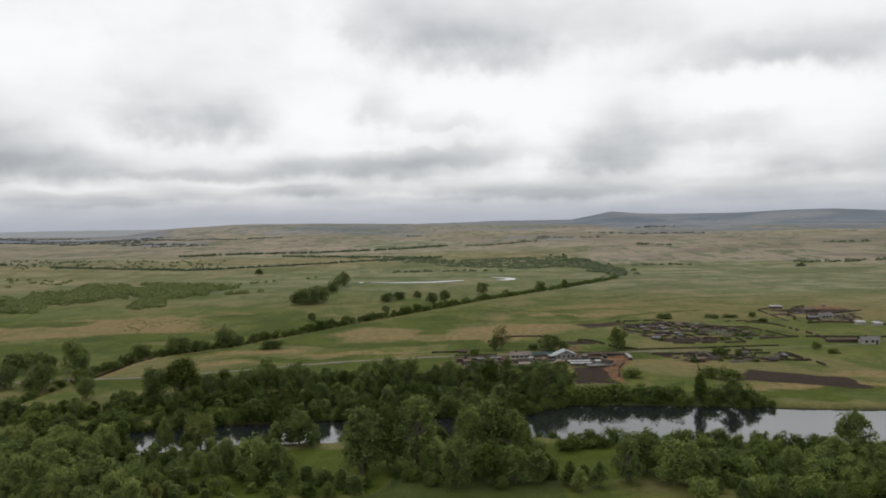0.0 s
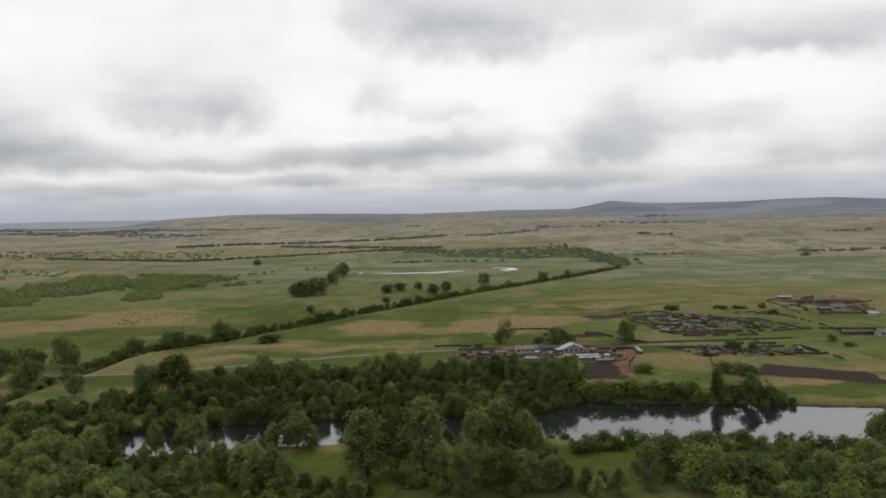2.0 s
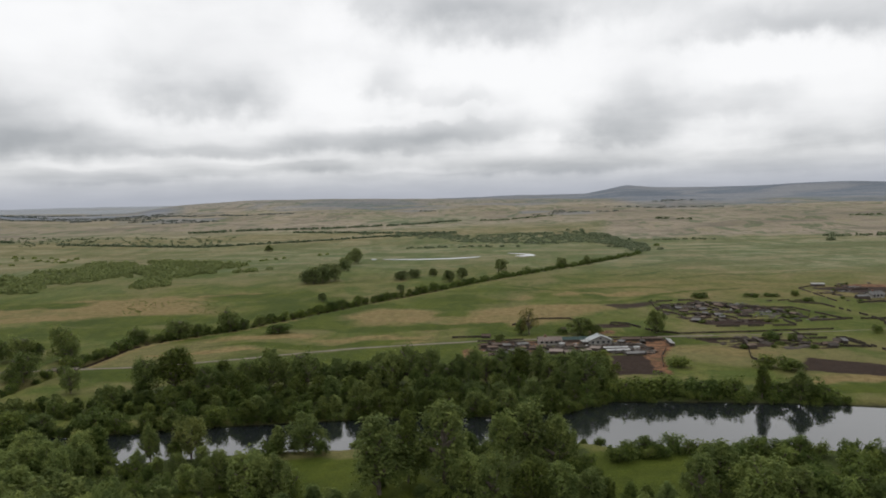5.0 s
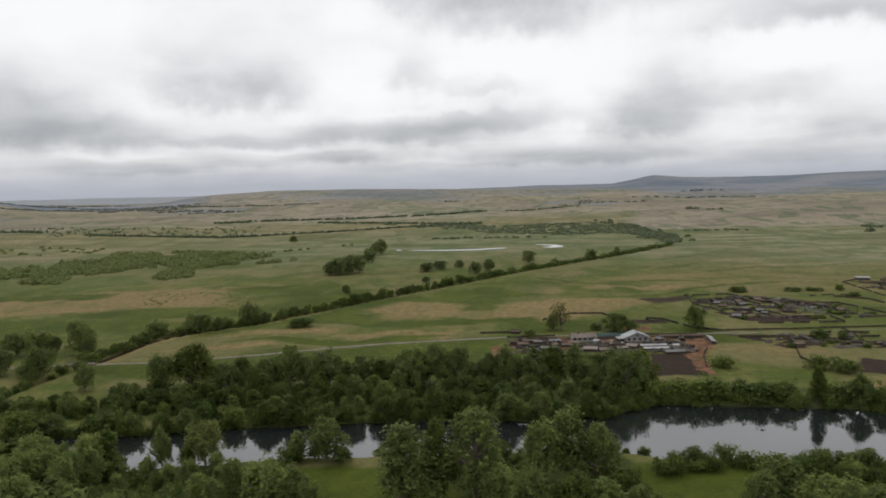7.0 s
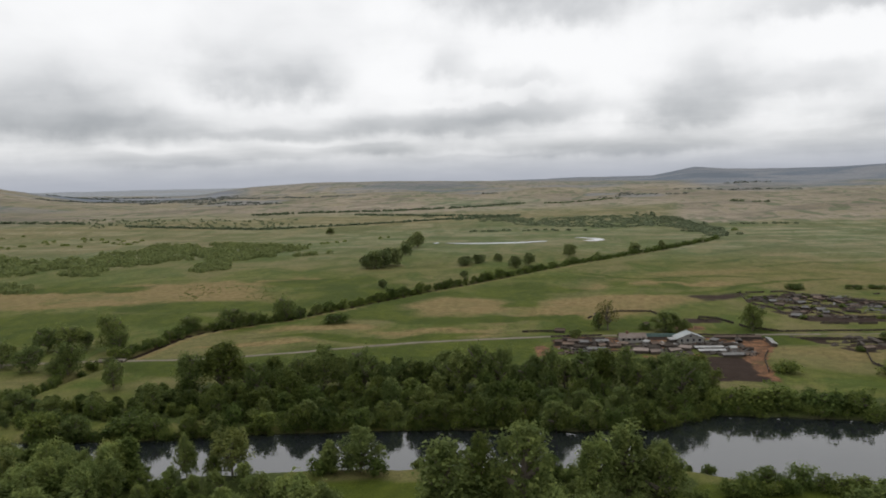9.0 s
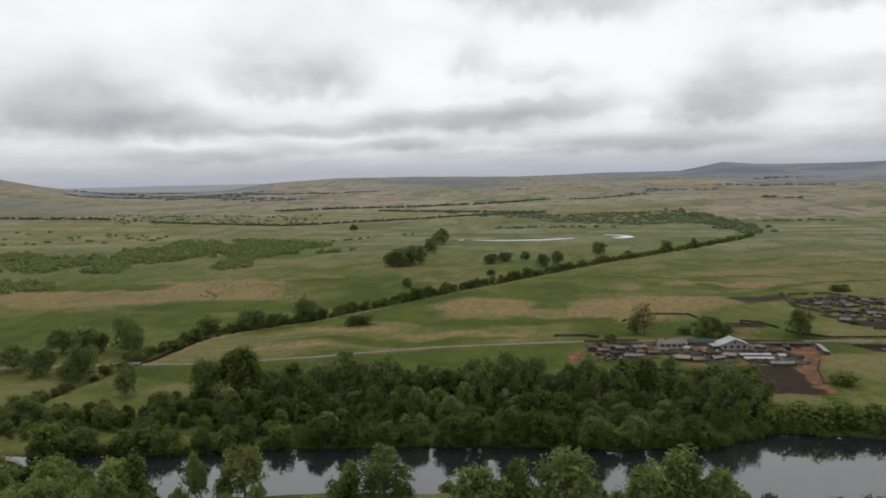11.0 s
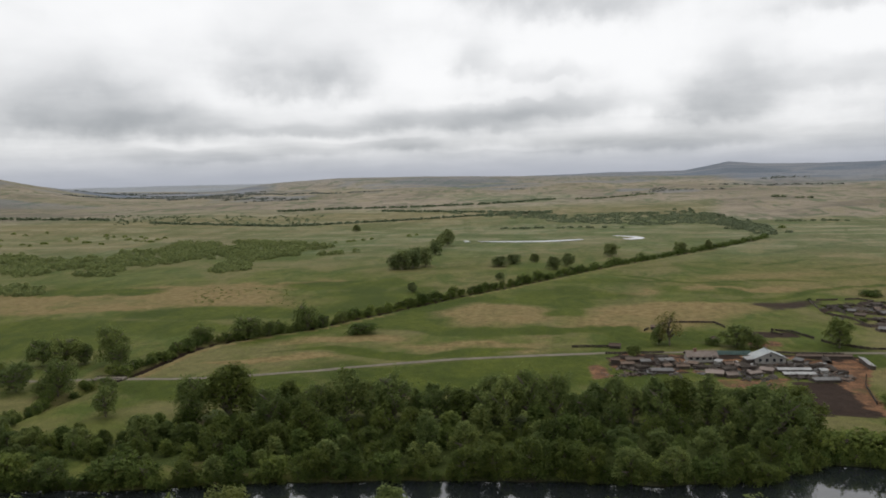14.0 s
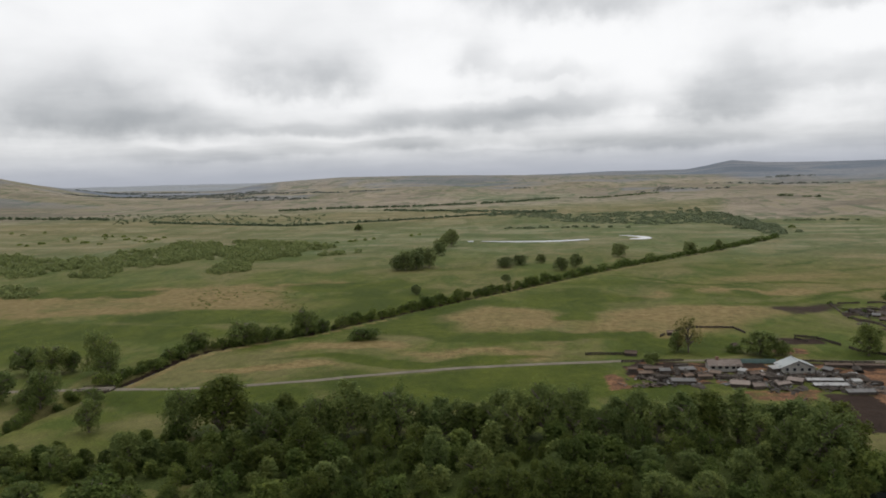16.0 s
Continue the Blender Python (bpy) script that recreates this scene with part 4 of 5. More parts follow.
BANK_N = [(-114.9, 208.0, 6.6, 7.5), (-106.6, 207.9, 5.7, 7.4), (-94.9, 208.5, 6.7, 9.9), (-88.4, 209.7, 5.9, 6.3), (-81.4, 210.3, 5.3, 6.3),
          (-75.9, 211.4, 6.1, 6.3), (-72.9, 212.2, 6.4, 5.3), (-65.5, 213.5, 4.8, 6.2), (-58.2, 214.0, 5.8, 6.2), (-51.9, 214.5, 5.3, 6.2),
          (-44.7, 215.0, 4.5, 6.2), (-38.5, 215.5, 4.2, 5.1), (-29.3, 216.2, 6.2, 7.1), (-24.3, 217.3, 6.5, 7.2), (-17.1, 217.4, 7.5, 7.1),
          (-11.2, 217.8, 7.0, 7.0), (-6.2, 217.2, 5.9, 6.0), (0.7, 217.7, 6.9, 8.0), (8.4, 217.4, 6.3, 6.9), (14.2, 218.2, 5.2, 5.9), (20.1, 219.7, 6.5, 6.9)]
BANK_S = [(-62.5, 184.6, 10.2, 8.9), (-70.5, 182.2, 9.7, 5.2), (-65.2, 181.7, 5.0, 4.3), (-38.0, 187.0, 9.0, 9.7), (-19.1, 162.6, 16.3, 11.6),
          (-7.0, 166.7, 17.3, 13.1), (-13.9, 167.8, 15.5, 8.0), (4.5, 173.0, 13.5, 9.0), (10.5, 175.0, 15.0, 10.0), (16.0, 173.5, 12.5, 8.5), (17.2, 178.5, 7.5, 7.3), (-43.1, 160.8, 9.9, 10.0),
          (-37.8, 159.7, 9.6, 6.6), (-48.6, 166.2, 6.5, 5.8), (44.0, 160.8, 10.8, 10.4), (38.0, 154.5, 9.9, 7.4), (48.5, 153.2, 10.6, 10.4),
          (2.2, 153.4, 11.3, 7.9), (8.7, 155.7, 9.8, 8.6), (14.5, 155.4, 8.7, 7.5), (19.3, 155.1, 7.6, 5.9), (97.3, 174.2, 10.6, 10.0),
          (85.8, 160.7, 7.6, 7.5), (-2.5, 162.0, 9.1, 7.8)]
BANK_E = [(77.5, 223.6, 9.8, 4.3), (87.0, 222.0, 8.4, 6.6), (92.0, 221.0, 6.0, 6.7), (40.3, 229.1, 5.5, 8.5), (47.7, 229.5, 5.5, 10.2),
          (54.0, 229.2, 6.2, 10.1), (62.2, 228.3, 5.8, 10.1), (70.4, 226.6, 5.8, 8.4), (82.0, 225.8, 5.1, 8.4), (37.1, 240.1, 10.6, 12.5)]
FIELD_TREES = [(-108.5, 535.0, 10.5, 9.5), (-103.0, 534.0, 13.0, 11.0), (-97.5, 541.0, 14.0, 11.0), (-91.0, 551.0, 14.0, 11.0), (-98.0, 557.0, 13.5, 11.0), (-105.0, 546.0, 13.0, 11.0), (-101.0, 668.0, 10.0, 11.0), (-100.0, 690.0, 12.0, 9.0), (-95.6, 626.9, 10.5, 10.3), (-96.1, 700.4, 15.6, 12.6), (-43.7, 548.4, 7.9, 12.3),
               (-34.2, 562.4, 7.3, 10.9), (-21.1, 572.1, 7.0, 7.7), (-8.8, 529.5, 9.7, 9.9), (0.0, 542.8, 9.1, 8.9), (31.4, 600.7, 10.5, 10.8),
               (81.5, 622.4, 8.5, 10.2), (107.3, 650.9, 7.8, 6.7), (-39.0, 485.4, 4.4, 5.0), (-230.4, 910.8, 9.1, 11.0)]
YARD_TREES = [(22.0, 325.0, 7.3, 6.3), (76.0, 321.7, 10.3, 10.1), (45.5, 321.4, 7.6, 13.0), (51.7, 321.1, 4.9, 6.9), (12.2, 308.7, 4.0, 5.9)]
SCRUB = [(127.1, 422.1, 3.2, 10.6), (153.6, 419.9, 2.8, 8.0), (175.8, 418.3, 3.5, 4.9), (163.0, 420.0, 2.4, 9.0), (-81.3, 341.3, 4.6, 12.3), (66.5, 261.3, 3.7, 7.7),
         (113.8, 302.7, 3.8, 7.0), (98.6, 254.5, 4.8, 8.9), (93.3, 258.9, 4.7, 8.0), (173.3, 399.2, 2.5, 6.2), (158.2, 311.8, 3.9, 4.3),
         (160.1, 301.8, 2.4, 5.8), (119.6, 298.8, 4.0, 3.4), (38.5, 325.0, 3.0, 5.0)]

for x, y, h, w in HEDGE_TREES:
    plant("dome", x, y, h, w, "trees along the stream", "rounded grey-green tree standing in the hedgerow by the stream")
for x, y, h, w in FOREST_FRONT:
    plant(("dome", "grey", "tall", "dome", "grey")[rng.randint(5)], x, y, h, w, "riverside wood")
for x, y, h, w in FOREST_MID:
    plant(("tall", "grey", "round")[rng.randint(3)], x, y, h, w, "riverside wood")
for x, y, h, w in BANK_N:
    plant(("round", "grey", "bush")[rng.randint(3)], x, float(along(BANK_NORTH, x)) + rng.uniform(1.0, 2.5), h, w, "trees on the far bank")
for k, (x, y, h, w) in enumerate(BANK_S):
    plant("light" if k == 0 else "grey" if k in (3, 14, 15, 21) else "pale" if k in (16, 22) else ("tall", "grey", "round", "pale")[k % 4], x, y, h, w, "trees on the near bank")
for k, (x, y, h, w) in enumerate(BANK_E):
    plant("tall" if k < 2 else ("round" if k == 9 else "bush"), x, y, h, w, "growth on the far bank")
for x, y, h, w in FIELD_TREES:
    plant("small", x, y, h, w, "trees in the meadow")
for x, y, h, w in YARD_TREES:
    plant("grey", x, y, h, w, "trees round the farmyard", "dark green tree standing by the farmyard")
plant("sparse", 25.2, 323.5, 11.7, 9.5, "trees round the farmyard", "sparse olive-brown tree by the farm track")
plant("small", -79.6, 438.4, 5.6, 5.2, "trees in the meadow", "small pale green tree in the open meadow")
for x, y, h, w in SCRUB:
    plant("bush", x, y, h, w, "bushes round the village", "low green bush among the fences")


def fill(poly, kinds, count, gap, heights, shape, group, away=()):
    """Random growth inside an outline, no closer together than gap."""
    xs, ys = [p[0] for p in poly], [p[1] for p in poly]
    made = 0
    for _ in range(count * 30):
        if made >= count:
            break
        x, y = rng.uniform(min(xs), max(xs)), rng.uniform(min(ys), max(ys))
        if not inside_poly(poly, np.array([x]), np.array([y]))[0] or any(inside_poly(p, np.array([x]), np.array([y]))[0] for p in away):
            continue
        near = np.array(PLANTED)
        if (np.hypot(near[:, 0] - x, near[:, 1] - y) < gap).any():
            continue
        h = rng.uniform(*heights)
        plant(kinds[rng.randint(len(kinds))], x, y, h, h * rng.uniform(*shape), group)
        made += 1


SHORE_GAP = [[(-80, 184), (-79, 158), (-57, 150), (-56, 182)]]
GLADES = [[(-137, 232), (-138, 254), (-101, 254), (-101, 240), (-106, 229), (-118, 224), (-130, 226)]]
# the wood north of the river, its undergrowth, and the near bank
fill([(-125, 214), (-108, 236), (-60, 240), (44, 240), (30, 222), (18, 219), (-40, 217)], ("thicket", "slim", "round", "round", "slim", "bush"), 100, 3.8, (2.8, 6.8), (0.75, 1.05), "undergrowth of the wood", GLADES)
for _x in np.arange(-118, 98, 2.6):
    _h = rng.uniform(1.9, 4.0) if _x < 40 else rng.uniform(1.2, 4.2)
    if _x > 40 and rng.rand() < 0.35:
        continue
    plant("thicket" if _x < 36 and rng.rand() < 0.6 else "bank", _x, float(along(BANK_NORTH, _x)) + rng.uniform(0.2, 1.6), _h, _h * rng.uniform(1.0, 1.4), "bushes at the water's edge", "green bush overhanging the water's edge")
fill([(-78, 233), (-78, 247), (40, 250), (40, 238)], ("tall", "grey", "grey", "dome"), 26, 4.0, (6, 10.5), (0.68, 0.95), "riverside wood")
fill([(-142, 206), (-120, 208), (-110, 238), (-142, 246)], ("bush", "slim", "grey", "bush"), 32, 3.4, (2.2, 5.0), (0.9, 1.2), "wood by the stream mouth", GLADES)
fill([(-90, 140), (-108, 179), (-76, 181), (-60, 172), (-57, 137)], ("pale", "slim", "pale", "light", "grey", "pale"), 105, 3.1, (5.5, 10.0), (0.58, 0.85), "wood on the near bank", SHORE_GAP)
fill(SHORE_GAP[0], ("pale", "slim", "bush", "grey"), 16, 3.2, (3.0, 5.0), (0.85, 1.1), "wood on the near bank")
fill([(-110, 160), (-110, 180), (-80, 180), (-60, 172), (-58, 150)], ("bush",), 20, 3.2, (2.5, 4.5), (1.0, 1.4), "bushes on the near bank")
fill([(-20, 150), (-24, 186), (22, 188), (22, 150)], ("bush", "slim", "grey"), 36, 3.4, (2.2, 4.6), (0.95, 1.3), "bushes on the near bank")
fill([(-58, 146), (-58, 158), (-20, 160), (-20, 146)], ("bush", "slim"), 16, 3.4, (2.0, 4.5), (1.0, 1.3), "bushes on the near bank")
fill([(28, 177), (30, 184), (62, 183), (100, 172), (100, 165), (60, 174), (45, 178)], ("bush", "fresh", "bush"), 34, 2.9, (2.6, 5.0), (1.0, 1.5), "bushes along the near bank")
fill([(50, 140), (52, 160), (76, 168), (104, 165), (92, 140)], ("fresh", "grey", "fresh", "pale", "bush"), 46, 3.8, (3.0, 7.5), (0.85, 1.2), "growth on the near bank")
fill([(38, 226.5), (42, 237), (70, 234), (96, 228), (98, 221.5), (78, 224)], ("fresh", "slim", "fresh"), 34, 2.6, (1.4, 4.4), (0.9, 1.4), "growth on the far bank")

for _x in np.arange(-112, 34, 3.4):
    if rng.rand() < 0.35:
        _h = rng.uniform(1.8, 3.4)
        plant("bank" if rng.rand() < 0.7 else "slim", _x, float(along(BANK_SOUTH, _x)) - rng.uniform(0.4, 2.2), _h, _h * rng.uniform(0.9, 1.3), "bushes at the water's edge", "low green bush on the near water's edge")

for _k in range(16):
    _y = rng.uniform(232, 272)
    _h = rng.uniform(1.6, 3.6)
    plant("bush", -140.5 - abs(rng.normal(scale=2.5)), _y, _h, _h * rng.uniform(1.1, 1.5), "bushes along the stream", "green bush on the stream bank")

fill([(-128, 212), (-120, 238), (-62, 238), (-62, 216), (-95, 210)], ("thicket", "bush", "thicket", "slim"), 46, 2.6, (1.8, 3.6), (1.0, 1.4), "undergrowth of the wood", GLADES)

# pale trees that hide the near shore, and the dark thicket on the clearing
for _x in np.arange(-121, -87, 3.1):
    _h = rng.uniform(7.0, 9.5) * (1 if _x < -94 else 0.8)
    plant(("pale", "slim", "pale", "light")[rng.randint(4)], _x, float(along(BANK_SOUTH, _x)) - rng.uniform(0.8, 4.0), _h, _h * rng.uniform(0.55, 0.8), "wood on the near bank")
for _x, _y, _h, _w in ((-50.5, 166.5, 8.2, 6.0), (-46.0, 163.5, 7.4, 5.6), (-52.0, 161.0, 7.0, 5.5), (-41.5, 165.5, 6.4, 5.6), (-36.0, 163.0, 5.2, 5.0), (-56.0, 165.0, 5.0, 4.6)):
    plant("grey" if _h > 6 else "bush", _x, _y, _h, _w, "thicket on the clearing", "dark green tree in a thicket on the clearing")
for _x, _y, _h, _w in ((-43.5, 186.0, 6.5, 4.6), (-45.5, 184.5, 4.2, 4.6), (-34.5, 184.8, 4.4, 4.4)):
    plant("slim" if _h > 6 else "bush", _x, _y, _h, _w, "thicket on the clearing", "dark green bush at the edge of the clearing")

for _x, _y, _h, _w in ((25.5, 153.5, 5.5, 3.6), (29.0, 155.5, 4.2, 3.4), (23.0, 158.0, 4.8, 3.2), (31.5, 152.0, 6.0, 4.2), (27.0, 150.0, 5.0, 3.8), (22.5, 165.0, 3.6, 2.8), (-27.0, 156.5, 4.0, 3.4), (-22.5, 154.5, 4.6, 3.4)):
    plant("slim" if _w < 3.7 else "pale", _x, _y, _h, _w, "saplings on the clearing", "young grey-green tree standing on the clearing")

# the hedgerow that follows the stream
_line = np.array(STREAM[4:], float)
_len = np.r_[0, np.cumsum(np.linalg.norm(np.diff(_line, axis=0), axis=1))]
_s = 4.0
_far_hedge = []
while _s < _len[-1]:
    _p = np.array([np.interp(_s, _len, _line[:, k]) for k in range(2)])
    _d = np.array([np.interp(_s + 1, _len, _line[:, k]) for k in range(2)]) - _p
    _n = np.array([-_d[1], _d[0]]) / np.linalg.norm(_d)
    _h = rng.uniform(2.2, 4.4) + (1.6 if rng.rand() < 0.12 else 0)
    _q = _p + _n * rng.uniform(1.6, 4.2)
    if _s < 290:
        plant("hedge", _q[0], _q[1], _h, max(2.6, _h * rng.uniform(0.85, 1.35)), "hedgerow")
    else:
        _far_hedge += [(_q[0], _q[1], _h, _h * rng.uniform(1.3, 1.8)), (_q[0] + _d[0] * 1.5, _q[1] + _d[1] * 1.5, _h * 0.8, _h * 1.3)]
    _s += rng.uniform(2.0, 3.4) * (1 + _s / 900)


def scrub(name, spots, label, mat=LEAF_FAR_HAZED, cards=26, size=0.9):
    """Scrub that nobody could count, as one mesh: clumps of leaves at spots (x, y, height, width)."""
    out = []
    for x, y, h, w in spots:
        n = max(10, int(1.6 * cards * rng.uniform(0.8, 1.3)))
        d = rng.normal(size=(n, 3))
        d /= np.linalg.norm(d, axis=1)[:, None]
        d[:, 2] = np.abs(d[:, 2])
        z0 = float(terr(x, y))
        c = np.array([x, y, z0 - 0.2]) + d * (0.65 + 0.4 * rng.rand(n))[:, None] * [w / 2, w / 2, h]
        nor = 1.2 * d + rng.normal(scale=0.35, size=(n, 3)) + (0, 0, 0.4)
        nor /= np.linalg.norm(nor, axis=1)[:, None]
        t1 = np.cross(nor, rng.normal(size=(n, 3)))
        t1 /= np.linalg.norm(t1, axis=1)[:, None]
        t2 = np.cross(nor, t1)
        s = size * (w / 4) ** 0.5 * (0.6 + 0.7 * rng.rand(n))[:, None]
        out.append(np.stack([c - t1 * s, c + t1 * s * 0.6 - t2 * s * 0.9, c + t1 * s * 0.6 + t2 * s * 0.9], 1).reshape(-1, 3))
    ob = new(name, cards_mesh(name, np.concatenate(out), mat))
    return tagged(ob, label, "scrub", kind="stuff")


def spots_in(poly, count, heights, wide, keep=0.45):
    xs, ys = [p[0] for p in poly], [p[1] for p in poly]
    out = []
    while len(out) < count:
        x, y = rng.uniform(min(xs), max(xs)), rng.uniform(min(ys), max(ys))
        if inside_poly(poly, np.array([x]), np.array([y]))[0] and fbm(np.array([x / 38]), np.array([y / 60]), 3)[0] > keep:
            out.append((x, y, rng.uniform(*heights), rng.uniform(*wide)))
    return out


def spots_along(line, gap, heights, wide, stray=3.0, breaks=0.35):
    p = np.array(line, float)
    lens = np.r_[0, np.cumsum(np.linalg.norm(np.diff(p, axis=0), axis=1))]
    out, s = [], 0.0
    while s < lens[-1]:
        q = np.array([np.interp(s, lens, p[:, k]) for k in range(2)]) + rng.normal(scale=stray, size=2)
        if field(np.array([s / 26]), np.array([lens[-1] / 7]))[0] > breaks:
            out.append((q[0], q[1], rng.uniform(*heights), rng.uniform(*wide)))
        s += gap * rng.uniform(0.6, 1.4)
    return out


scrub("hedgerow", _far_hedge, "far stretch of the dark hedgerow along the stream", LEAF_SCRUB, 50, 0.45)
scrub("willow_scrub", spots_in([(-227, 520), (-205, 536), (-223, 580), (-216, 627), (-161, 635), (-162, 658), (-224, 737), (-302, 781), (-375, 764), (-352, 690), (-300, 610), (-268, 577), (-240, 575)], 560, (2.4, 4.6), (5, 9), 0.36)
      + spots_in([(-345, 494), (-313, 501), (-283, 513), (-303, 554), (-268, 577), (-300, 625), (-352, 690), (-409, 672), (-478, 659), (-560, 620), (-480, 540)], 520, (2.4, 4.6), (5, 9), 0.38)
      + spots_in([(-305, 424), (-278, 435), (-296, 461), (-340, 480), (-340, 430)], 80, (2.0, 3.2), (5, 8), 0.2), "low dense willow scrub on the flood meadow", LEAF_WITHY, 60, 0.52)
scrub("tussocks", spots_in([(-205, 462), (-145, 450), (-124, 402), (-150, 385), (-180, 410)], 120, (0.5, 1.0), (1.2, 2.8), 0.42), "dark rush tussocks in the dry meadow", LEAF_SCRUB, 9, 0.35)
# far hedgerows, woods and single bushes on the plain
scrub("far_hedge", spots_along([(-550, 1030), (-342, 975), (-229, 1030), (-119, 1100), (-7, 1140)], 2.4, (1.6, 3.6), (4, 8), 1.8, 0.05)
      + spots_along([(-820, 1080), (-690, 1086), (-640, 1075)], 4.0, (3, 5), (6, 9), 3, 0.2), "dark hedgerow crossing the plain", LEAF_FAR_HAZED, 18, 1.1)
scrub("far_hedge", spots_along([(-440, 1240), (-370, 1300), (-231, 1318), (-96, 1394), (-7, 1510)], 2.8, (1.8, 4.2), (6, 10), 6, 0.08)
      + spots_along([(-271, 1226), (-150, 1190), (-7, 1144)], 3, (1.5, 3.2), (6, 9), 4, 0.12), "second dark hedgerow farther out on the plain", LEAF_FAR_HAZED, 18, 1.3)
scrub("far_hedge", spots_along([(-7, 1517), (79, 1500), (140, 1580), (200, 1640)], 4, (1.6, 3.2), (6, 10), 5, 0.15), "broken line of scrub towards the hills", LEAF_FAR_HAZED, 16, 1.4)
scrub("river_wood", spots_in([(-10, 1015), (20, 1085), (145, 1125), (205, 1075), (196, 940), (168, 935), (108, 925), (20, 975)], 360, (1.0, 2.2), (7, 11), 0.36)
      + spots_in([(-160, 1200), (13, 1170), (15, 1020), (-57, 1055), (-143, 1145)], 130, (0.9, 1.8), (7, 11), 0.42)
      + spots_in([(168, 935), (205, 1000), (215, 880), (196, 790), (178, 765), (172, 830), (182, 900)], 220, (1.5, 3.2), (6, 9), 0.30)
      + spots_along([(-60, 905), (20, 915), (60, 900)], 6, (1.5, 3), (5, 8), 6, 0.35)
      + spots_along([(178, 1140), (192, 960), (186, 790)], 9, (2.5, 4.5), (6, 9), 12, 0.3), "dense low wood round the river bend", LEAF_FAR_HAZED, 40, 0.75)
scrub("scattered_bushes", spots_in([(-705, 1160), (-344, 1158), (-292, 1000), (-594, 1000)], 150, (1.6, 3.4), (3, 7), 0.0), "scattered small bushes on the dry plain", LEAF_FAR_HAZED, 14, 0.9)
scrub("scattered_bushes", spots_in([(-640, 700), (-420, 760), (-380, 790), (-420, 850), (-640, 900)], 42, (1.8, 3.6), (4, 8), 0.3)
      + spots_along([(-151, 817), (-140, 832)], 12, (2, 3), (4, 6), 1, 0) + spots_along([(-205, 748), (-187, 775), (-174, 788)], 9, (1.8, 2.8), (4, 6), 1.5, 0)
      + spots_along([(220, 852), (224, 856)], 5, (3, 4), (5, 6), 1, 0), "scattered bushes on the flood meadow", LEAF_SCRUB, 20, 0.8)
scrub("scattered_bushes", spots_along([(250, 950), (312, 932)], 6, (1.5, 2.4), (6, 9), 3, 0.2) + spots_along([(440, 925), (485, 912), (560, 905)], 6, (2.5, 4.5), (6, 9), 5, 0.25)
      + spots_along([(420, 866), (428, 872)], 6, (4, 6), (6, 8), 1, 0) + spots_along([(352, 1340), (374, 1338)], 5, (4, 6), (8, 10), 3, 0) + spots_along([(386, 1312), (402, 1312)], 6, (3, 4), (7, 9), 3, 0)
      + spots_along([(668, 1282), (743, 1277)], 6, (2, 3.5), (8, 11), 6, 0.2), "single dark bushes on the dry plain", LEAF_FAR_HAZED, 22, 1.0)

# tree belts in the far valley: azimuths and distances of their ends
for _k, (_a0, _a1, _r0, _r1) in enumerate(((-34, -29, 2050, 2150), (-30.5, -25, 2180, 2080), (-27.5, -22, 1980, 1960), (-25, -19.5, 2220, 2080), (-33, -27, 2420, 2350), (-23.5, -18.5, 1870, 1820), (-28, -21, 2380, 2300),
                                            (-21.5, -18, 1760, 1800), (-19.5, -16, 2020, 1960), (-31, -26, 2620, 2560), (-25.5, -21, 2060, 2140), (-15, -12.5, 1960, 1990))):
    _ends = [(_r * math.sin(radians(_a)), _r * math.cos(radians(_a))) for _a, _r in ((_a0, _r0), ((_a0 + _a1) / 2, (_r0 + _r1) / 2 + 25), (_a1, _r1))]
    scrub("tree_belt", spots_along(_ends, 5, (2.0, 4.2), (12, 20), 9, 0.05), "far dark tree belt crossing the valley floor", LEAF_BELT_HAZED, 9, 1.3)
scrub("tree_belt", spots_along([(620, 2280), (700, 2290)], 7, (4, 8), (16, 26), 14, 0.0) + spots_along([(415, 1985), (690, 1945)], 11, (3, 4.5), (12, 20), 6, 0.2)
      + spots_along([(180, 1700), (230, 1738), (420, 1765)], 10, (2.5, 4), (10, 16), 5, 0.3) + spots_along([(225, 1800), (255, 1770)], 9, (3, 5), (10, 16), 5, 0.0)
      + spots_along([(-95, 2050), (-60, 2052)], 8, (3, 5), (10, 14), 4, 0.0), "dark tree belts at the foot of the hills", LEAF_BELT_HAZED, 10, 1.2)

# ---- the village ----
def box(x0, x1, y0, y1, z0, z1):
    v = [(x, y, z) for z in (z0, z1) for y in (y0, y1) for x in (x0, x1)]
    return v, [(0, 2, 3, 1), (4, 5, 7, 6), (0, 1, 5, 4), (2, 6, 7, 3), (0, 4, 6, 2), (1, 3, 7, 5)]


def joined(boxes):
    verts, faces = [], []
    for v, f in boxes:
        faces += [tuple(len(verts) + i for i in q) for q in f]
        verts += v
    return verts, faces


def slab(corners, thick):
    """A roof plane with thickness: corners of its upper face."""
    n = len(corners)
    v = [tuple(c) for c in corners] + [(c[0], c[1], c[2] - thick) for c in corners]
    return v, [tuple(range(n)), tuple(range(2 * n - 1, n - 1, -1))] + [(k, n + k, n + (k + 1) % n, (k + 1) % n) for k in range(n)]


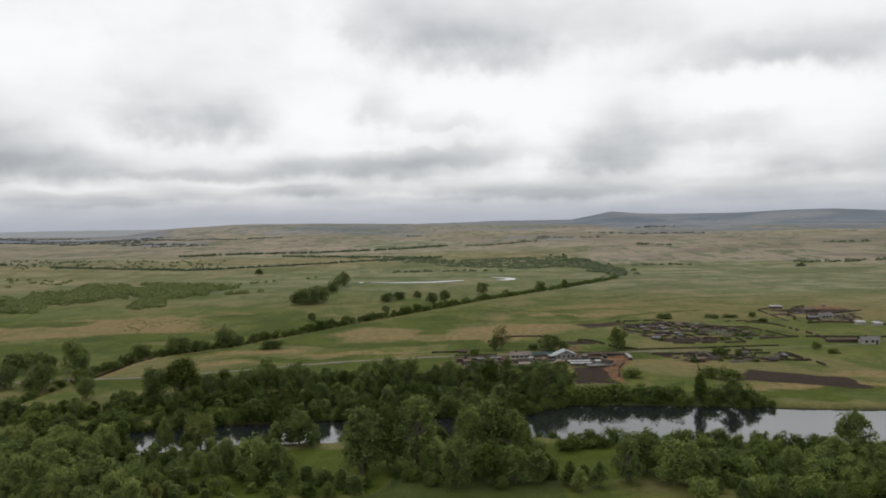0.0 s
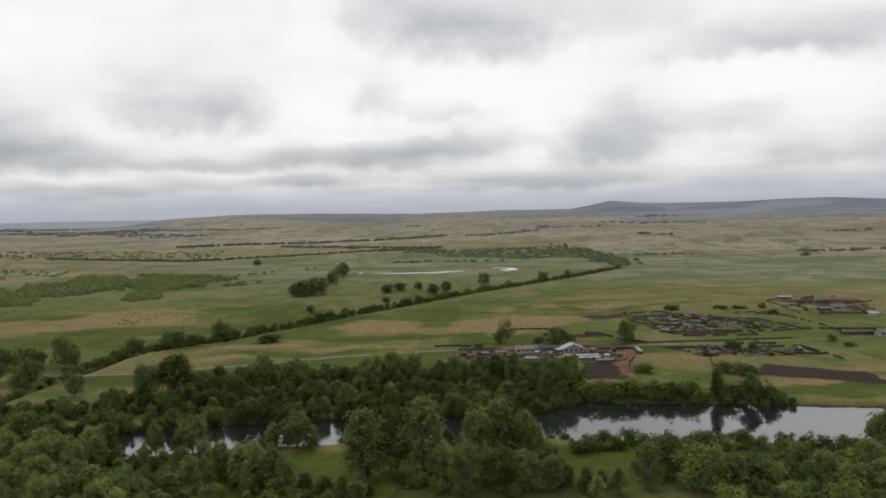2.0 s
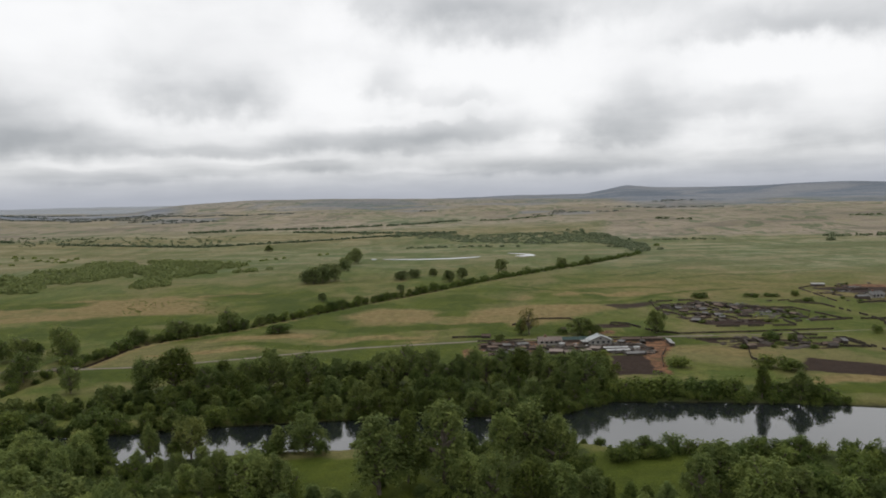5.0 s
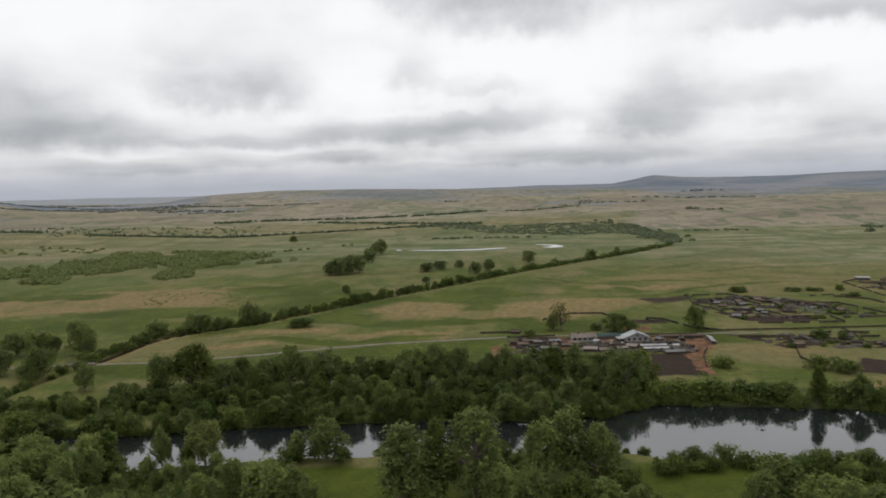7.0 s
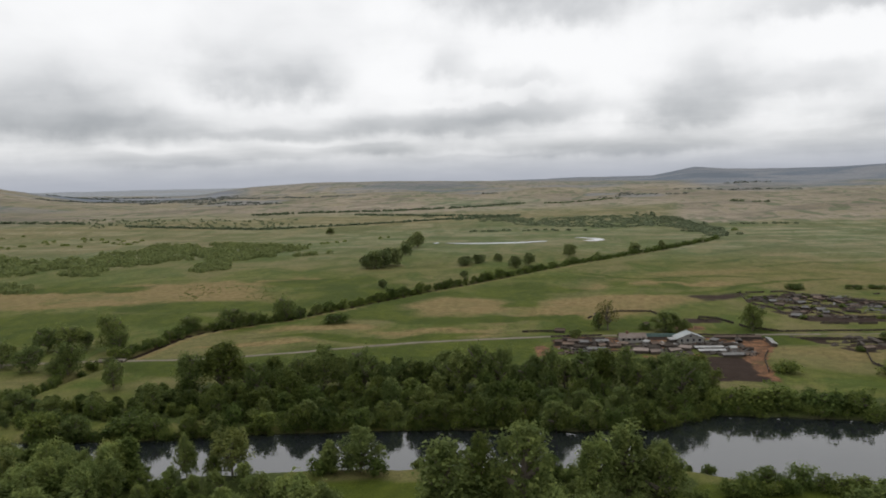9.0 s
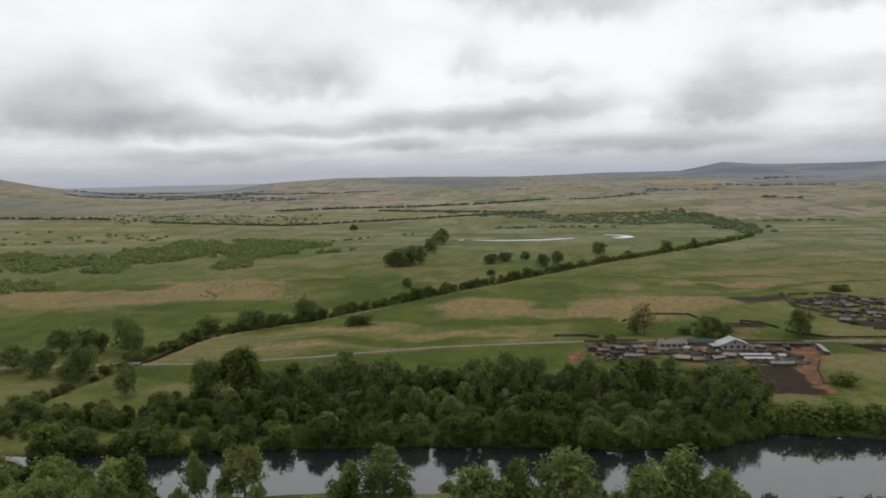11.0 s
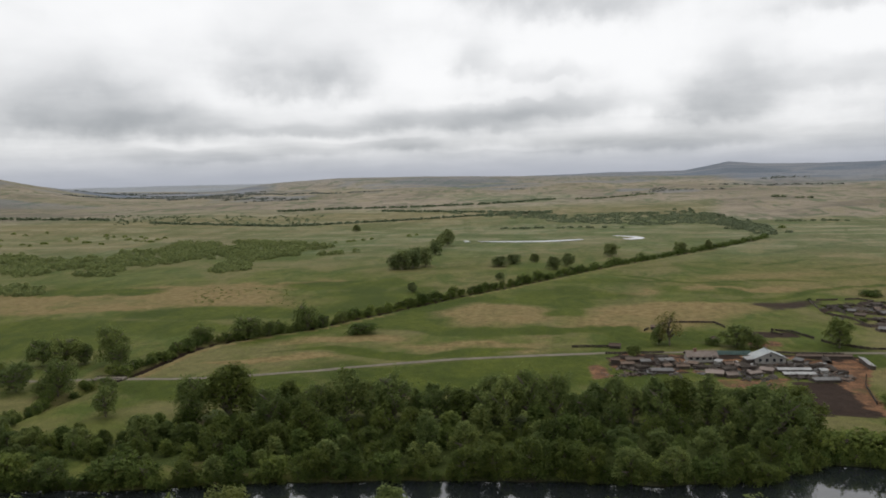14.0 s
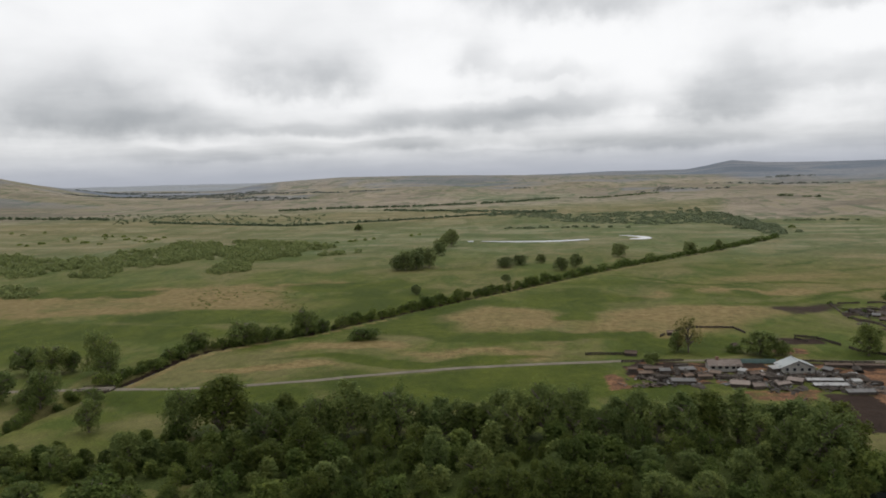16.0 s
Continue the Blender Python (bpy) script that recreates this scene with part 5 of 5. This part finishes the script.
def building(name, label, category, x, y, turn, w, d, wall_h, rise, style, wall_mat, roof_mat, windows=(), door=None, chimney=False, group=""):
    """A house or shed, w by d, its front towards -y. style: gable (ridge along the width), lean."""
    top = new(name)
    top.matrix_basis = Matrix.Translation((x, y, float(terr(x, y)))) @ Matrix.Rotation(radians(turn), 4, "Z")
    tagged(top, label, category, group)
    a, b, t = w / 2, d / 2, 0.22
    openings = [(-b, q) for q in windows]
    solid("front_wall", *box(-a, a, -b, -b + t, -0.4, wall_h), wall_mat, top)
    solid("back_wall", *box(-a, a, b - t, b, -0.4, wall_h + (rise if style == "lean" else 0)), wall_mat, top)
    for s in (-1, 1):
        x0, x1 = (s * a - t, s * a) if s > 0 else (-a, -a + t)
        if style == "gable":
            v = [(xx, yy, zz) for xx in (x0, x1) for yy, zz in ((-b + t, -0.4), (b - t, -0.4), (b - t, wall_h), (0, wall_h + rise * 0.93), (-b + t, wall_h))]
        else:
            v = [(xx, yy, zz) for xx in (x0, x1) for yy, zz in ((-b + t, -0.4), (b - t, -0.4), (b - t, wall_h + (rise * 0.9 if style == "lean" else 0)), (0, wall_h + (rise * 0.45 if style == "lean" else 0)), (-b + t, wall_h))]
        solid("side_wall", v, [(0, 1, 2, 3, 4), (9, 8, 7, 6, 5)] + [(k, 5 + k, 5 + (k + 1) % 5, (k + 1) % 5) for k in range(5)], wall_mat, top)
    o, z0 = (0.4 if wall_h > 1.5 else 0.18), wall_h - 0.08
    if style == "gable":
        for s in (-1, 1):
            c = [(-a - o, s * (b + o), z0), (a + o, s * (b + o), z0), (a + o, 0, z0 + rise * (b + o) / b), (-a - o, 0, z0 + rise * (b + o) / b)]
            solid("roof_slope", *slab([(p[0], p[1], p[2] + 0.12) for p in (c if s < 0 else c[::-1])], 0.1), roof_mat, top)
        solid("ridge_cap", *box(-a - o, a + o, -0.14, 0.14, z0 + rise * (b + o) / b + 0.05, z0 + rise * (b + o) / b + 0.2), roof_mat, top)
    else:
        c = [(-a - o, -b - o, z0), (a + o, -b - o, z0), (a + o, b + o, z0 + rise + 0.1), (-a - o, b + o, z0 + rise + 0.1)]
        solid("roof_slope", *slab([(p[0], p[1], p[2] + 0.16) for p in c], 0.1), roof_mat, top)
        n = max(3, int(w / 1.1))
        for k in range(n + 1):
            xx = -a - o + (w + 2 * o) * k / n
            solid("roof_seam", *slab([(xx - 0.05, -b - o, z0 + 0.2), (xx + 0.05, -b - o, z0 + 0.2), (xx + 0.05, b + o, z0 + rise + 0.3), (xx - 0.05, b + o, z0 + rise + 0.3)], 0.04), roof_mat, top)
    for _, q in openings:
        win = solid("window", *joined([box(q - 0.6, q - 0.5, -b - 0.05, -b - 0.002, 0.8, 1.95), box(q + 0.5, q + 0.6, -b - 0.05, -b - 0.002, 0.8, 1.95),
                                       box(q - 0.5, q + 0.5, -b - 0.05, -b - 0.002, 1.85, 1.95), box(q - 0.65, q + 0.65, -b - 0.1, -b - 0.002, 0.72, 0.8)]), PLASTER, top)
        solid("pane", *box(q - 0.5, q + 0.5, -b - 0.02, -b - 0.004, 0.8, 1.85), DARK_GLASS, win)
    if door is not None:
        solid("door", *box(door - 0.5, door + 0.5, -b - 0.05, -b - 0.004, 0, 1.95), TIMBER, top, "weathered plank door")
    if chimney:
        solid("chimney", *joined([box(-a * 0.4 - 0.35, -a * 0.4 + 0.35, -0.4, 0.3, wall_h + rise * 0.5, wall_h + rise + 0.9), box(-a * 0.4 - 0.42, -a * 0.4 + 0.42, -0.47, 0.37, wall_h + rise + 0.78, wall_h + rise + 0.96)]), BRICK, top, "red brick chimney")
    return top


_house = building("farmhouse", "whitewashed farmhouse with a pale grey gabled sheet roof", "house", 49.4, 303.0, -86, 5.0, 8.6, 1.6, 1.7, "gable", PLASTER, PALE_SLATE, (-1.2, 1.2))
for _q, _z, _s in ((-2.9, 0.65, 0.42), (-1.0, 0.65, 0.42), (1.0, 0.65, 0.42), (2.9, 0.65, 0.42), (0.0, 2.1, 0.3)):
    _win = solid("window", *joined([box(2.505, 2.56, _q - _s - 0.08, _q - _s, _z, _z + 2 * _s), box(2.505, 2.56, _q + _s, _q + _s + 0.08, _z, _z + 2 * _s),
                                    box(2.505, 2.56, _q - _s - 0.08, _q + _s + 0.08, _z + 2 * _s, _z + 2 * _s + 0.08), box(2.505, 2.6, _q - _s - 0.12, _q + _s + 0.12, _z - 0.08, _z)]), WHITE_SHEET, _house)
    solid("pane", *box(2.504, 2.52, _q - _s, _q + _s, _z, _z + 2 * _s), DARK_GLASS, _win)
for _s in (-1, 1):
    solid("verge_board", *slab([(p, _s * q, z) for p, q, z in ((2.62, 0.0, 3.56), (2.95, 0.0, 3.56), (2.95, 4.75, 1.70), (2.62, 4.75, 1.70))][::_s], 0.2), WHITE_SHEET, _house, "pale sheet-metal verge")
building("farmhouse", "long low whitewashed house with a weathered brown roof", "house", 31.0, 304.6, 2, 8.4, 4.6, 1.6, 1.1, "gable", PLASTER, PINK_SHEET, (-3.2, -1.4, 0.4, 2.2), 3.5, True)
building("porch", "pale sheet-roofed porch beside the farmhouse", "shed", 43.6, 301.2, 20, 2.2, 2.0, 1.4, 0.3, "lean", TIMBER, WHITE_SHEET)
G = "sheds in the farmyard"
# x, y, turn, width, depth, wall, rise, style, roof (0 pale, 1 grey, 2 brown, 3 pinkish), label
SHEDS = [
    (53.3, 294.2, 1, 8.6, 1.5, 0.8, 0.2, "lean", 0, "long low barn with a pale sheet roof"), (53.2, 289.7, 1, 8.0, 1.8, 0.7, 0.2, "lean", 0, "long low barn with a pale sheet roof"),
    (75.0, 301.5, 84, 9.6, 1.8, 1.2, 0.4, "lean", 0, "narrow barn with a bright sloping sheet roof"), (17.6, 291.4, 0, 5.6, 2.0, 1.1, 0.3, "lean", 1, "grey sheet-roofed wooden shed"),
    (35.0, 287.2, -14, 3.0, 2.4, 1.2, 0.7, "gable", 3, "small plank shed with a pinkish brown roof"), (31.0, 288.6, 8, 4.4, 2.4, 1.2, 0.5, "lean", 3, "small shed with a faded pinkish roof beside a heap"),
    (41.5, 289.6, 4, 4.0, 2.2, 1.1, 0.5, "gable", 3, "low plank shed with a faded pinkish roof"), (45.5, 292.2, -8, 3.4, 2.2, 1.3, 0.4, "lean", 3, "low plank shed with a faded pinkish roof"),
    (24.0, 296.6, 5, 3.6, 2.2, 1.2, 0.4, "gable", 2, "low dark plank shed"), (57.4, 303.6, -22, 2.4, 1.8, 1.4, 0.4, "lean", 1, "grey sheet-roofed plank shed"),
    (57.8, 283.4, 5, 6.4, 1.8, 0.9, 0.3, "lean", 1, "low grey shed beside the ploughed plot"), (60.5, 292.9, 0, 1.8, 1.6, 1.1, 0.2, "lean", 0, "tiny pale sheet-roofed hut"),
    (9.0, 299.5, 15, 3.6, 2.4, 1.2, 0.5, "gable", 2, "low dark plank shed"), (14.4, 301.4, -6, 2.6, 2.0, 1.3, 0.3, "lean", 1, "low grey plank shed"), (6.0, 303.2, 10, 2.4, 2.0, 1.4, 0.5, "gable", 2, "low dark plank shed"),
    (37.2, 299.6, 10, 2.6, 2.0, 1.3, 0.5, "gable", 2, "low dark plank shed"), (35.0, 302.4, -20, 1.8, 1.8, 1.2, 0.3, "lean", 0, "tiny pale sheet-roofed hut"), (27.4, 299.8, -10, 2.8, 2.0, 1.2, 0.3, "lean", 2, "low dark plank shed"),
    (19.5, 296.2, 16, 2.6, 2.2, 1.3, 0.5, "gable", 2, "low dark plank shed"), (7.6, 321.8, 0, 3.4, 2.0, 1.2, 0.7, "gable", 2, "small red-brown shed beside the road"),
]
SHEDS += [
    (39.6, 331.0, 10, 2.0, 2.0, 1.6, 0.6, "gable", 2, "small dark hut among the bushes"), (24.0, 350.0, 0, 2.6, 2.0, 1.4, 0.5, "gable", 2, "dark plank shed at the paddock corner"),
    (62.5, 310.4, 0, 7.0, 1.8, 1.1, 0.3, "gable", 2, "low red-brown shed along the road"), (70.4, 309.9, 0, 7.5, 1.8, 1.1, 0.3, "gable", 2, "low red-brown shed along the road"),
    (11.8, 304.6, 0, 5.0, 1.6, 1.0, 0.3, "lean", 2, "low dark plank shed"), (20.6, 303.0, 4, 4.0, 1.8, 1.2, 0.4, "lean", 1, "low grey plank shed"),
]
for _x, _y, _t, _w, _dd, _h, _r, _style, _roof, _label in SHEDS:
    building("shed", _label, "shed", _x, _y - 2.2, _t + (rng.uniform(-28, 28) if _w < 4.5 else 0), _w, _dd * 0.85, _h * 0.75, _r * 0.8, _style, PLASTER if _roof == 0 and _w < 4 else TIMBER, (WHITE_SHEET, SLATE, RUST_SHEET, PINK_SHEET)[_roof], group=G)
G = "far farm buildings"
building("farm_building", "low barn with a bright pale roof", "barn", 207.5, 459.5, -12, 7.0, 3.0, 1.4, 0.4, "lean", TIMBER, WHITE_SHEET, group=G)
building("farm_building", "weathered grey farmhouse among sheds", "house", 211.5, 408.0, 8, 7.0, 5.0, 1.8, 1.4, "gable", PLASTER, SLATE, (-2, 0, 2), None, True, G)
building("farm_building", "weathered brown shed among fences", "barn", 203.0, 404.0, 0, 6.0, 3.0, 1.4, 0.6, "gable", TIMBER, SLATE, group=G)
building("farm_building", "small pale low farm shed", "barn", 216.0, 381.0, 6, 4.4, 3.0, 1.4, 0.5, "lean", PLASTER, WHITE_SHEET, group=G)
building("farm_building", "small pale low farm shed", "barn", 222.0, 376.0, 6, 4.4, 3.0, 1.4, 0.5, "lean", PLASTER, WHITE_SHEET, group=G)
building("farm_building", "long low brown timber barn", "barn", 178.0, 328.0, -3, 14.0, 2.6, 1.3, 0.4, "gable", TIMBER, RUST_SHEET, group=G)
building("farm_building", "whitewashed house with a grey roof", "house", 187.0, 323.0, -3, 7.0, 4.6, 1.9, 1.2, "gable", PLASTER, SLATE, (-2.0, 0.5), 2.4, True, G)
for _k in range(40):
    _s = rng.rand()
    _x, _y = ((98 + 50 * rng.rand(), 402 - 55 * rng.rand()) if _k < 28 else (100 + 36 * rng.rand(), 286 + 20 * rng.rand()))
    if _x + _y * 0.55 > 345:
        _x -= 12
    _turn = rng.uniform(-70, 70)
    building("ruined_shed", "low derelict dark shed with a sagging roof", "shed", _x, _y, _turn, rng.uniform(1.6, 4.4), rng.uniform(1.2, 2.4), rng.uniform(0.5, 1.1), rng.uniform(0.2, 0.6), ("lean", "gable", "lean")[_k % 3], TIMBER,
             (RUST_SHEET, RUST_SHEET, TIMBER, TIMBER, SLATE, TIMBER)[rng.randint(6)], group="derelict sheds")


def fence(line, high=1.2, label="dark weathered plank fence round a paddock", gap=0.05):
    """A board fence: posts, rails and boards, following the ground."""
    top = new("fence")
    x0, y0 = line[0]
    top.location = (x0, y0, float(terr(x0, y0)))
    tagged(top, label, "fence", "village fences")
    base, boards = float(top.location.z), []
    for (ax, ay), (bx, by) in zip(line, line[1:]):
        run = math.hypot(bx - ax, by - ay)
        n = max(1, round(run / 3.2))
        for k in range(n):
            p = (ax + (bx - ax) * k / n, ay + (by - ay) * k / n)
            q = (ax + (bx - ax) * (k + 1) / n, ay + (by - ay) * (k + 1) / n)
            if rng.rand() < gap:
                continue
            seg, turn = math.hypot(q[0] - p[0], q[1] - p[1]), math.atan2(q[1] - p[1], q[0] - p[0])
            mz = float(terr((p[0] + q[0]) / 2, (p[1] + q[1]) / 2)) - base
            at_p = Matrix.Translation((p[0] - x0, p[1] - y0, mz)) @ Matrix.Rotation(turn, 4, "Z")
            rail = solid("rail", *box(0, seg, -0.03, 0.03, high * 0.75, high * 0.9), TIMBER, top)
            post = solid("post", *box(-0.08, 0.08, -0.12, 0.035, -0.4, high * 1.12), TIMBER, top)
            rail.matrix_basis = post.matrix_basis = at_p
            s = 0.0
            while s < seg - 0.2:
                wd = rng.uniform(0.22, 0.45)
                v, f = box(s, s + wd, 0.035, 0.07, -0.2, high * rng.uniform(0.75, 1.08))
                boards.append(([tuple(at_p @ Vector(q)) for q in v], f))
                s += wd + rng.choice((0.02, 0.04, 0.1))
    if boards:
        solid("boarding", *joined(boards), TIMBER, top)["kind"] = "stuff"
    return top


for _line in ([(-6, 320), (9, 320.6)], [(20, 345), (24, 351), (33, 360), (47, 360), (50, 345)], [(63, 346), (69, 343), (75, 327), (84, 318.5)], [(62, 343), (66, 336)],
              [(86.6, 306), (101, 304.5), (117, 303)], [(128.8, 319), (126, 297), (113.6, 288)], [(128, 303), (141, 302.5), (143, 275)], [(129, 290), (141, 285), (139, 300)],
              [(99.6, 289), (94, 272), (95, 259)], [(139, 382), (156, 379), (162.5, 343), (140, 341)], [(163, 398), (174, 388), (176, 350), (174, 330)], [(98, 346), (98, 366), (92, 380), (97, 410), (118, 413)],
              [(118, 413), (134, 388), (154, 371)], [(122, 345), (137, 345), (136, 331), (104, 334)], [(186, 396), (192, 450), (206, 462)], [(228, 378), (205, 395), (192, 388)],
              [(84, 319), (118, 319.5), (150, 322)], [(4, 311.5), (22, 313.5)], [(55, 313.5), (74, 312.4)], [(62, 262), (66, 278), (71, 290)], [(250, 440), (224, 426), (212, 404)], [(160, 345), (178, 341), (205, 338)],
              [(102, 366), (116, 364), (120, 352)], [(124, 384), (140, 380), (146, 366)], [(104, 398), (118, 392), (122, 380), (110, 376)], [(150, 400), (166, 404), (178, 396)],
              [(100, 300), (112, 298), (118, 290)], [(118, 311), (134, 309)], [(196, 420), (206, 436), (226, 440)], [(199, 392), (214, 390), (222, 396)], [(138, 352), (150, 350), (156, 362)]):
    fence(_line, rng.uniform(0.65, 0.95), gap=0.14)


TEAL = plain_material("teal_paint", (0.09, 0.15, 0.14), (0.14, 0.21, 0.195), 1.5, 0.6)
_wall = new("sheet_fence")
_wall.location = (36.5, 311.2, float(terr(36.5, 311.2)))
tagged(_wall, "faded teal sheet-metal fence along the road", "fence")
for _k in range(5):
    solid("sheet", *box(_k * 2.1, _k * 2.1 + 2.04, 0, 0.05, 0, 1.35), TEAL, _wall)
    solid("post", *box(_k * 2.1 - 0.05, _k * 2.1 + 0.05, 0.06, 0.16, -0.3, 1.4), TIMBER, _wall)


def heap(x, y, w, h, mat, label, category):
    """An uneven mound."""
    verts, faces, n, m = [(0, 0, h)], [], 14, 4
    for k in range(1, m + 1):
        for j in range(n):
            a = 2 * math.pi * j / n
            q = w / 2 * k / m * (1 + 0.25 * math.sin(3 * a + x) * k / m)
            verts.append((q * math.cos(a), 0.7 * q * math.sin(a), h * (1 - (k / m) ** 1.6) * rng.uniform(0.75, 1.15) - (0.3 if k == m else 0)))
    faces += [(0, 1 + j, 1 + (j + 1) % n) for j in range(n)]
    for k in range(m - 1):
        faces += [(1 + k * n + j, 1 + (k + 1) * n + j, 1 + (k + 1) * n + (j + 1) % n, 1 + k * n + (j + 1) % n) for j in range(n)]
    ob = solid("mound", verts, faces, mat)
    ob.matrix_basis = Matrix.Translation((x, y, float(terr(x, y)))) @ Matrix.Rotation(rng.rand() * 6.28, 4, "Z")
    return tagged(ob, label, category, "heaps in the village")


for _k in range(60):
    _poly = CLUTTER[(0, 0, 0, 1, 2)[_k % 5]]
    _xs, _ys = [p[0] for p in _poly], [p[1] for p in _poly]
    while True:
        _x, _y = rng.uniform(min(_xs), max(_xs)), rng.uniform(min(_ys), max(_ys))
        if inside_poly(_poly, np.array([_x]), np.array([_y]))[0]:
            break
    heap(_x, _y, rng.uniform(2.5, 7), rng.uniform(0.4, 1.0), DUNG, "dark earthen heap beside derelict sheds", "heap")
for _x, _y, _w, _h in ((12, 296, 4, 1.0), (20, 300.5, 5, 1.2), (30, 297, 4, 0.9), (37, 295, 5, 1.1), (42, 298.5, 4, 1.0), (31, 291.5, 4, 0.8), (63, 286, 5, 0.7), (64, 297, 5, 0.9), (46, 285.5, 4, 0.8), (21, 286, 5, 0.8)):
    heap(_x, _y, _w, _h, DUNG, "dark heap of yard waste", "heap")


def log_pile(x, y, turn, length, rows):
    """Stacked poles lying side by side."""
    top = new("log_pile")
    top.matrix_basis = Matrix.Translation((x, y, float(terr(x, y)))) @ Matrix.Rotation(radians(turn), 4, "Z")
    tagged(top, "stack of weathered grey logs in the farmyard", "log pile", "log piles")
    for r in range(rows):
        for k in range(7 - r):
            v, f = [], []
            yy, zz = (k + r / 2 - 3) * 0.34 + rng.normal(scale=0.02), 0.15 + r * 0.29
            cone_between(v, f, (-length / 2 + rng.uniform(-0.3, 0.3), yy, zz), (length / 2 + rng.uniform(-0.3, 0.3), yy, zz), 0.17, 0.14, 7)
            solid("log", v, f, TIMBER, top)


for _x, _y, _t, _l in ((13, 294, 10, 4), (29, 294.5, -8, 4), (36, 292, 25, 4), (42, 294.3, 4, 4.5), (61, 297.5, 15, 4), (66, 304, 80, 5), (10, 306, -15, 4), (20, 306.5, 20, 4), (64.5, 290.5, -20, 4), (116, 391, 30, 5), (126, 358, -15, 5)):
    log_pile(_x, _y, _t, _l, 3)


for _k in range(46):
    _poly = CLUTTER[(0, 0, 0, 1, 2)[_k % 5]]
    _xs, _ys = [p[0] for p in _poly], [p[1] for p in _poly]
    while True:
        _x, _y = rng.uniform(min(_xs), max(_xs)), rng.uniform(min(_ys), max(_ys))
        if inside_poly(_poly, np.array([_x]), np.array([_y]))[0]:
            break
    _h = rng.uniform(0.9, 2.0)
    plant("bush", _x, _y, _h, _h * rng.uniform(1.4, 2.4), "weeds among the derelict sheds", "low green thicket of weeds among derelict sheds")


def plank_litter(x, y, count, spread, mat):
    """Loose boards and sheets lying about, as one mesh."""
    boxes = []
    for _ in range(count):
        v, f = box(-rng.uniform(0.4, 1.6), rng.uniform(0.4, 1.6), -rng.uniform(0.1, 0.5), rng.uniform(0.1, 0.5), 0, 0.08)
        m = Matrix.Translation((rng.normal(scale=spread), rng.normal(scale=spread * 0.6), rng.uniform(0.0, 0.35))) @ Euler((rng.normal(scale=0.25), rng.normal(scale=0.25), rng.rand() * 6.28)).to_matrix().to_4x4()
        boxes.append(([tuple(m @ Vector(q)) for q in v], f))
    ob = solid("board_litter", *joined(boxes), mat)
    ob.location = (x, y, float(terr(x, y)))
    return tagged(ob, "loose boards and sheet scraps strewn over the yard", "boards", kind="stuff")


for _k in range(34):
    plank_litter(rng.uniform(5, 64), rng.uniform(282.5, 302), 24, 2.2, (TIMBER, SLATE, DUNG, TIMBER, RUST_SHEET, TIMBER, DUNG, TIMBER, SLATE)[_k % 9])
for _k in range(16):
    plank_litter(rng.uniform(8, 62), rng.uniform(285, 302), 16, 1.6, (DUNG, TIMBER, DUNG, PINK_SHEET)[_k % 4])
for _x, _y in ((15, 303), (27, 301), (38, 298), (41, 301.5), (44, 297), (56, 299), (63, 301), (36, 290)):
    plank_litter(_x, _y, 4, 0.8, WHITE_SHEET)
for _k in range(20):
    plank_litter(rng.uniform(98, 148), rng.uniform(345, 402), 26, 2.6, (TIMBER, TIMBER, DUNG, RUST_SHEET, TIMBER, SLATE)[_k % 6])
for _k in range(9):
    plank_litter(rng.uniform(100, 146), rng.uniform(346, 398), 9, 2.0, (SLATE, RUST_SHEET, SLATE)[_k % 3])
for _k in range(8):
    plank_litter(rng.uniform(195, 228), rng.uniform(382, 460), 26, 2.8, (TIMBER, SLATE, DUNG)[_k % 3])


def culvert(x, y, turn):
    """The small bridge by which the road crosses the stream."""
    top = new("bridge")
    top.matrix_basis = Matrix.Translation((x, y, float(terr(x - 6, y)))) @ Matrix.Rotation(radians(turn), 4, "Z")
    tagged(top, "small plank bridge carrying the dirt road over the stream", "bridge")
    solid("deck", *box(-4.5, 4.5, -1.7, 1.7, 0.0, 0.28), TRACK, top)
    for s in (-1, 1):
        solid("rail", *box(-4.5, 4.5, s * 1.72 - 0.06, s * 1.72 + 0.06, 0.5, 0.65), TIMBER, top)
        for xx in (-4.2, -1.4, 1.4, 4.2):
            solid("post", *box(xx - 0.08, xx + 0.08, s * 1.72 - 0.08, s * 1.72 + 0.08, -1.2, 0.66), TIMBER, top)
        solid("abutment", *box(s * 3.6 - 0.8, s * 3.6 + 0.8, -1.6, 1.6, -2.0, -0.005), TIMBER, top)


culvert(-139.2, 275.2, 7)
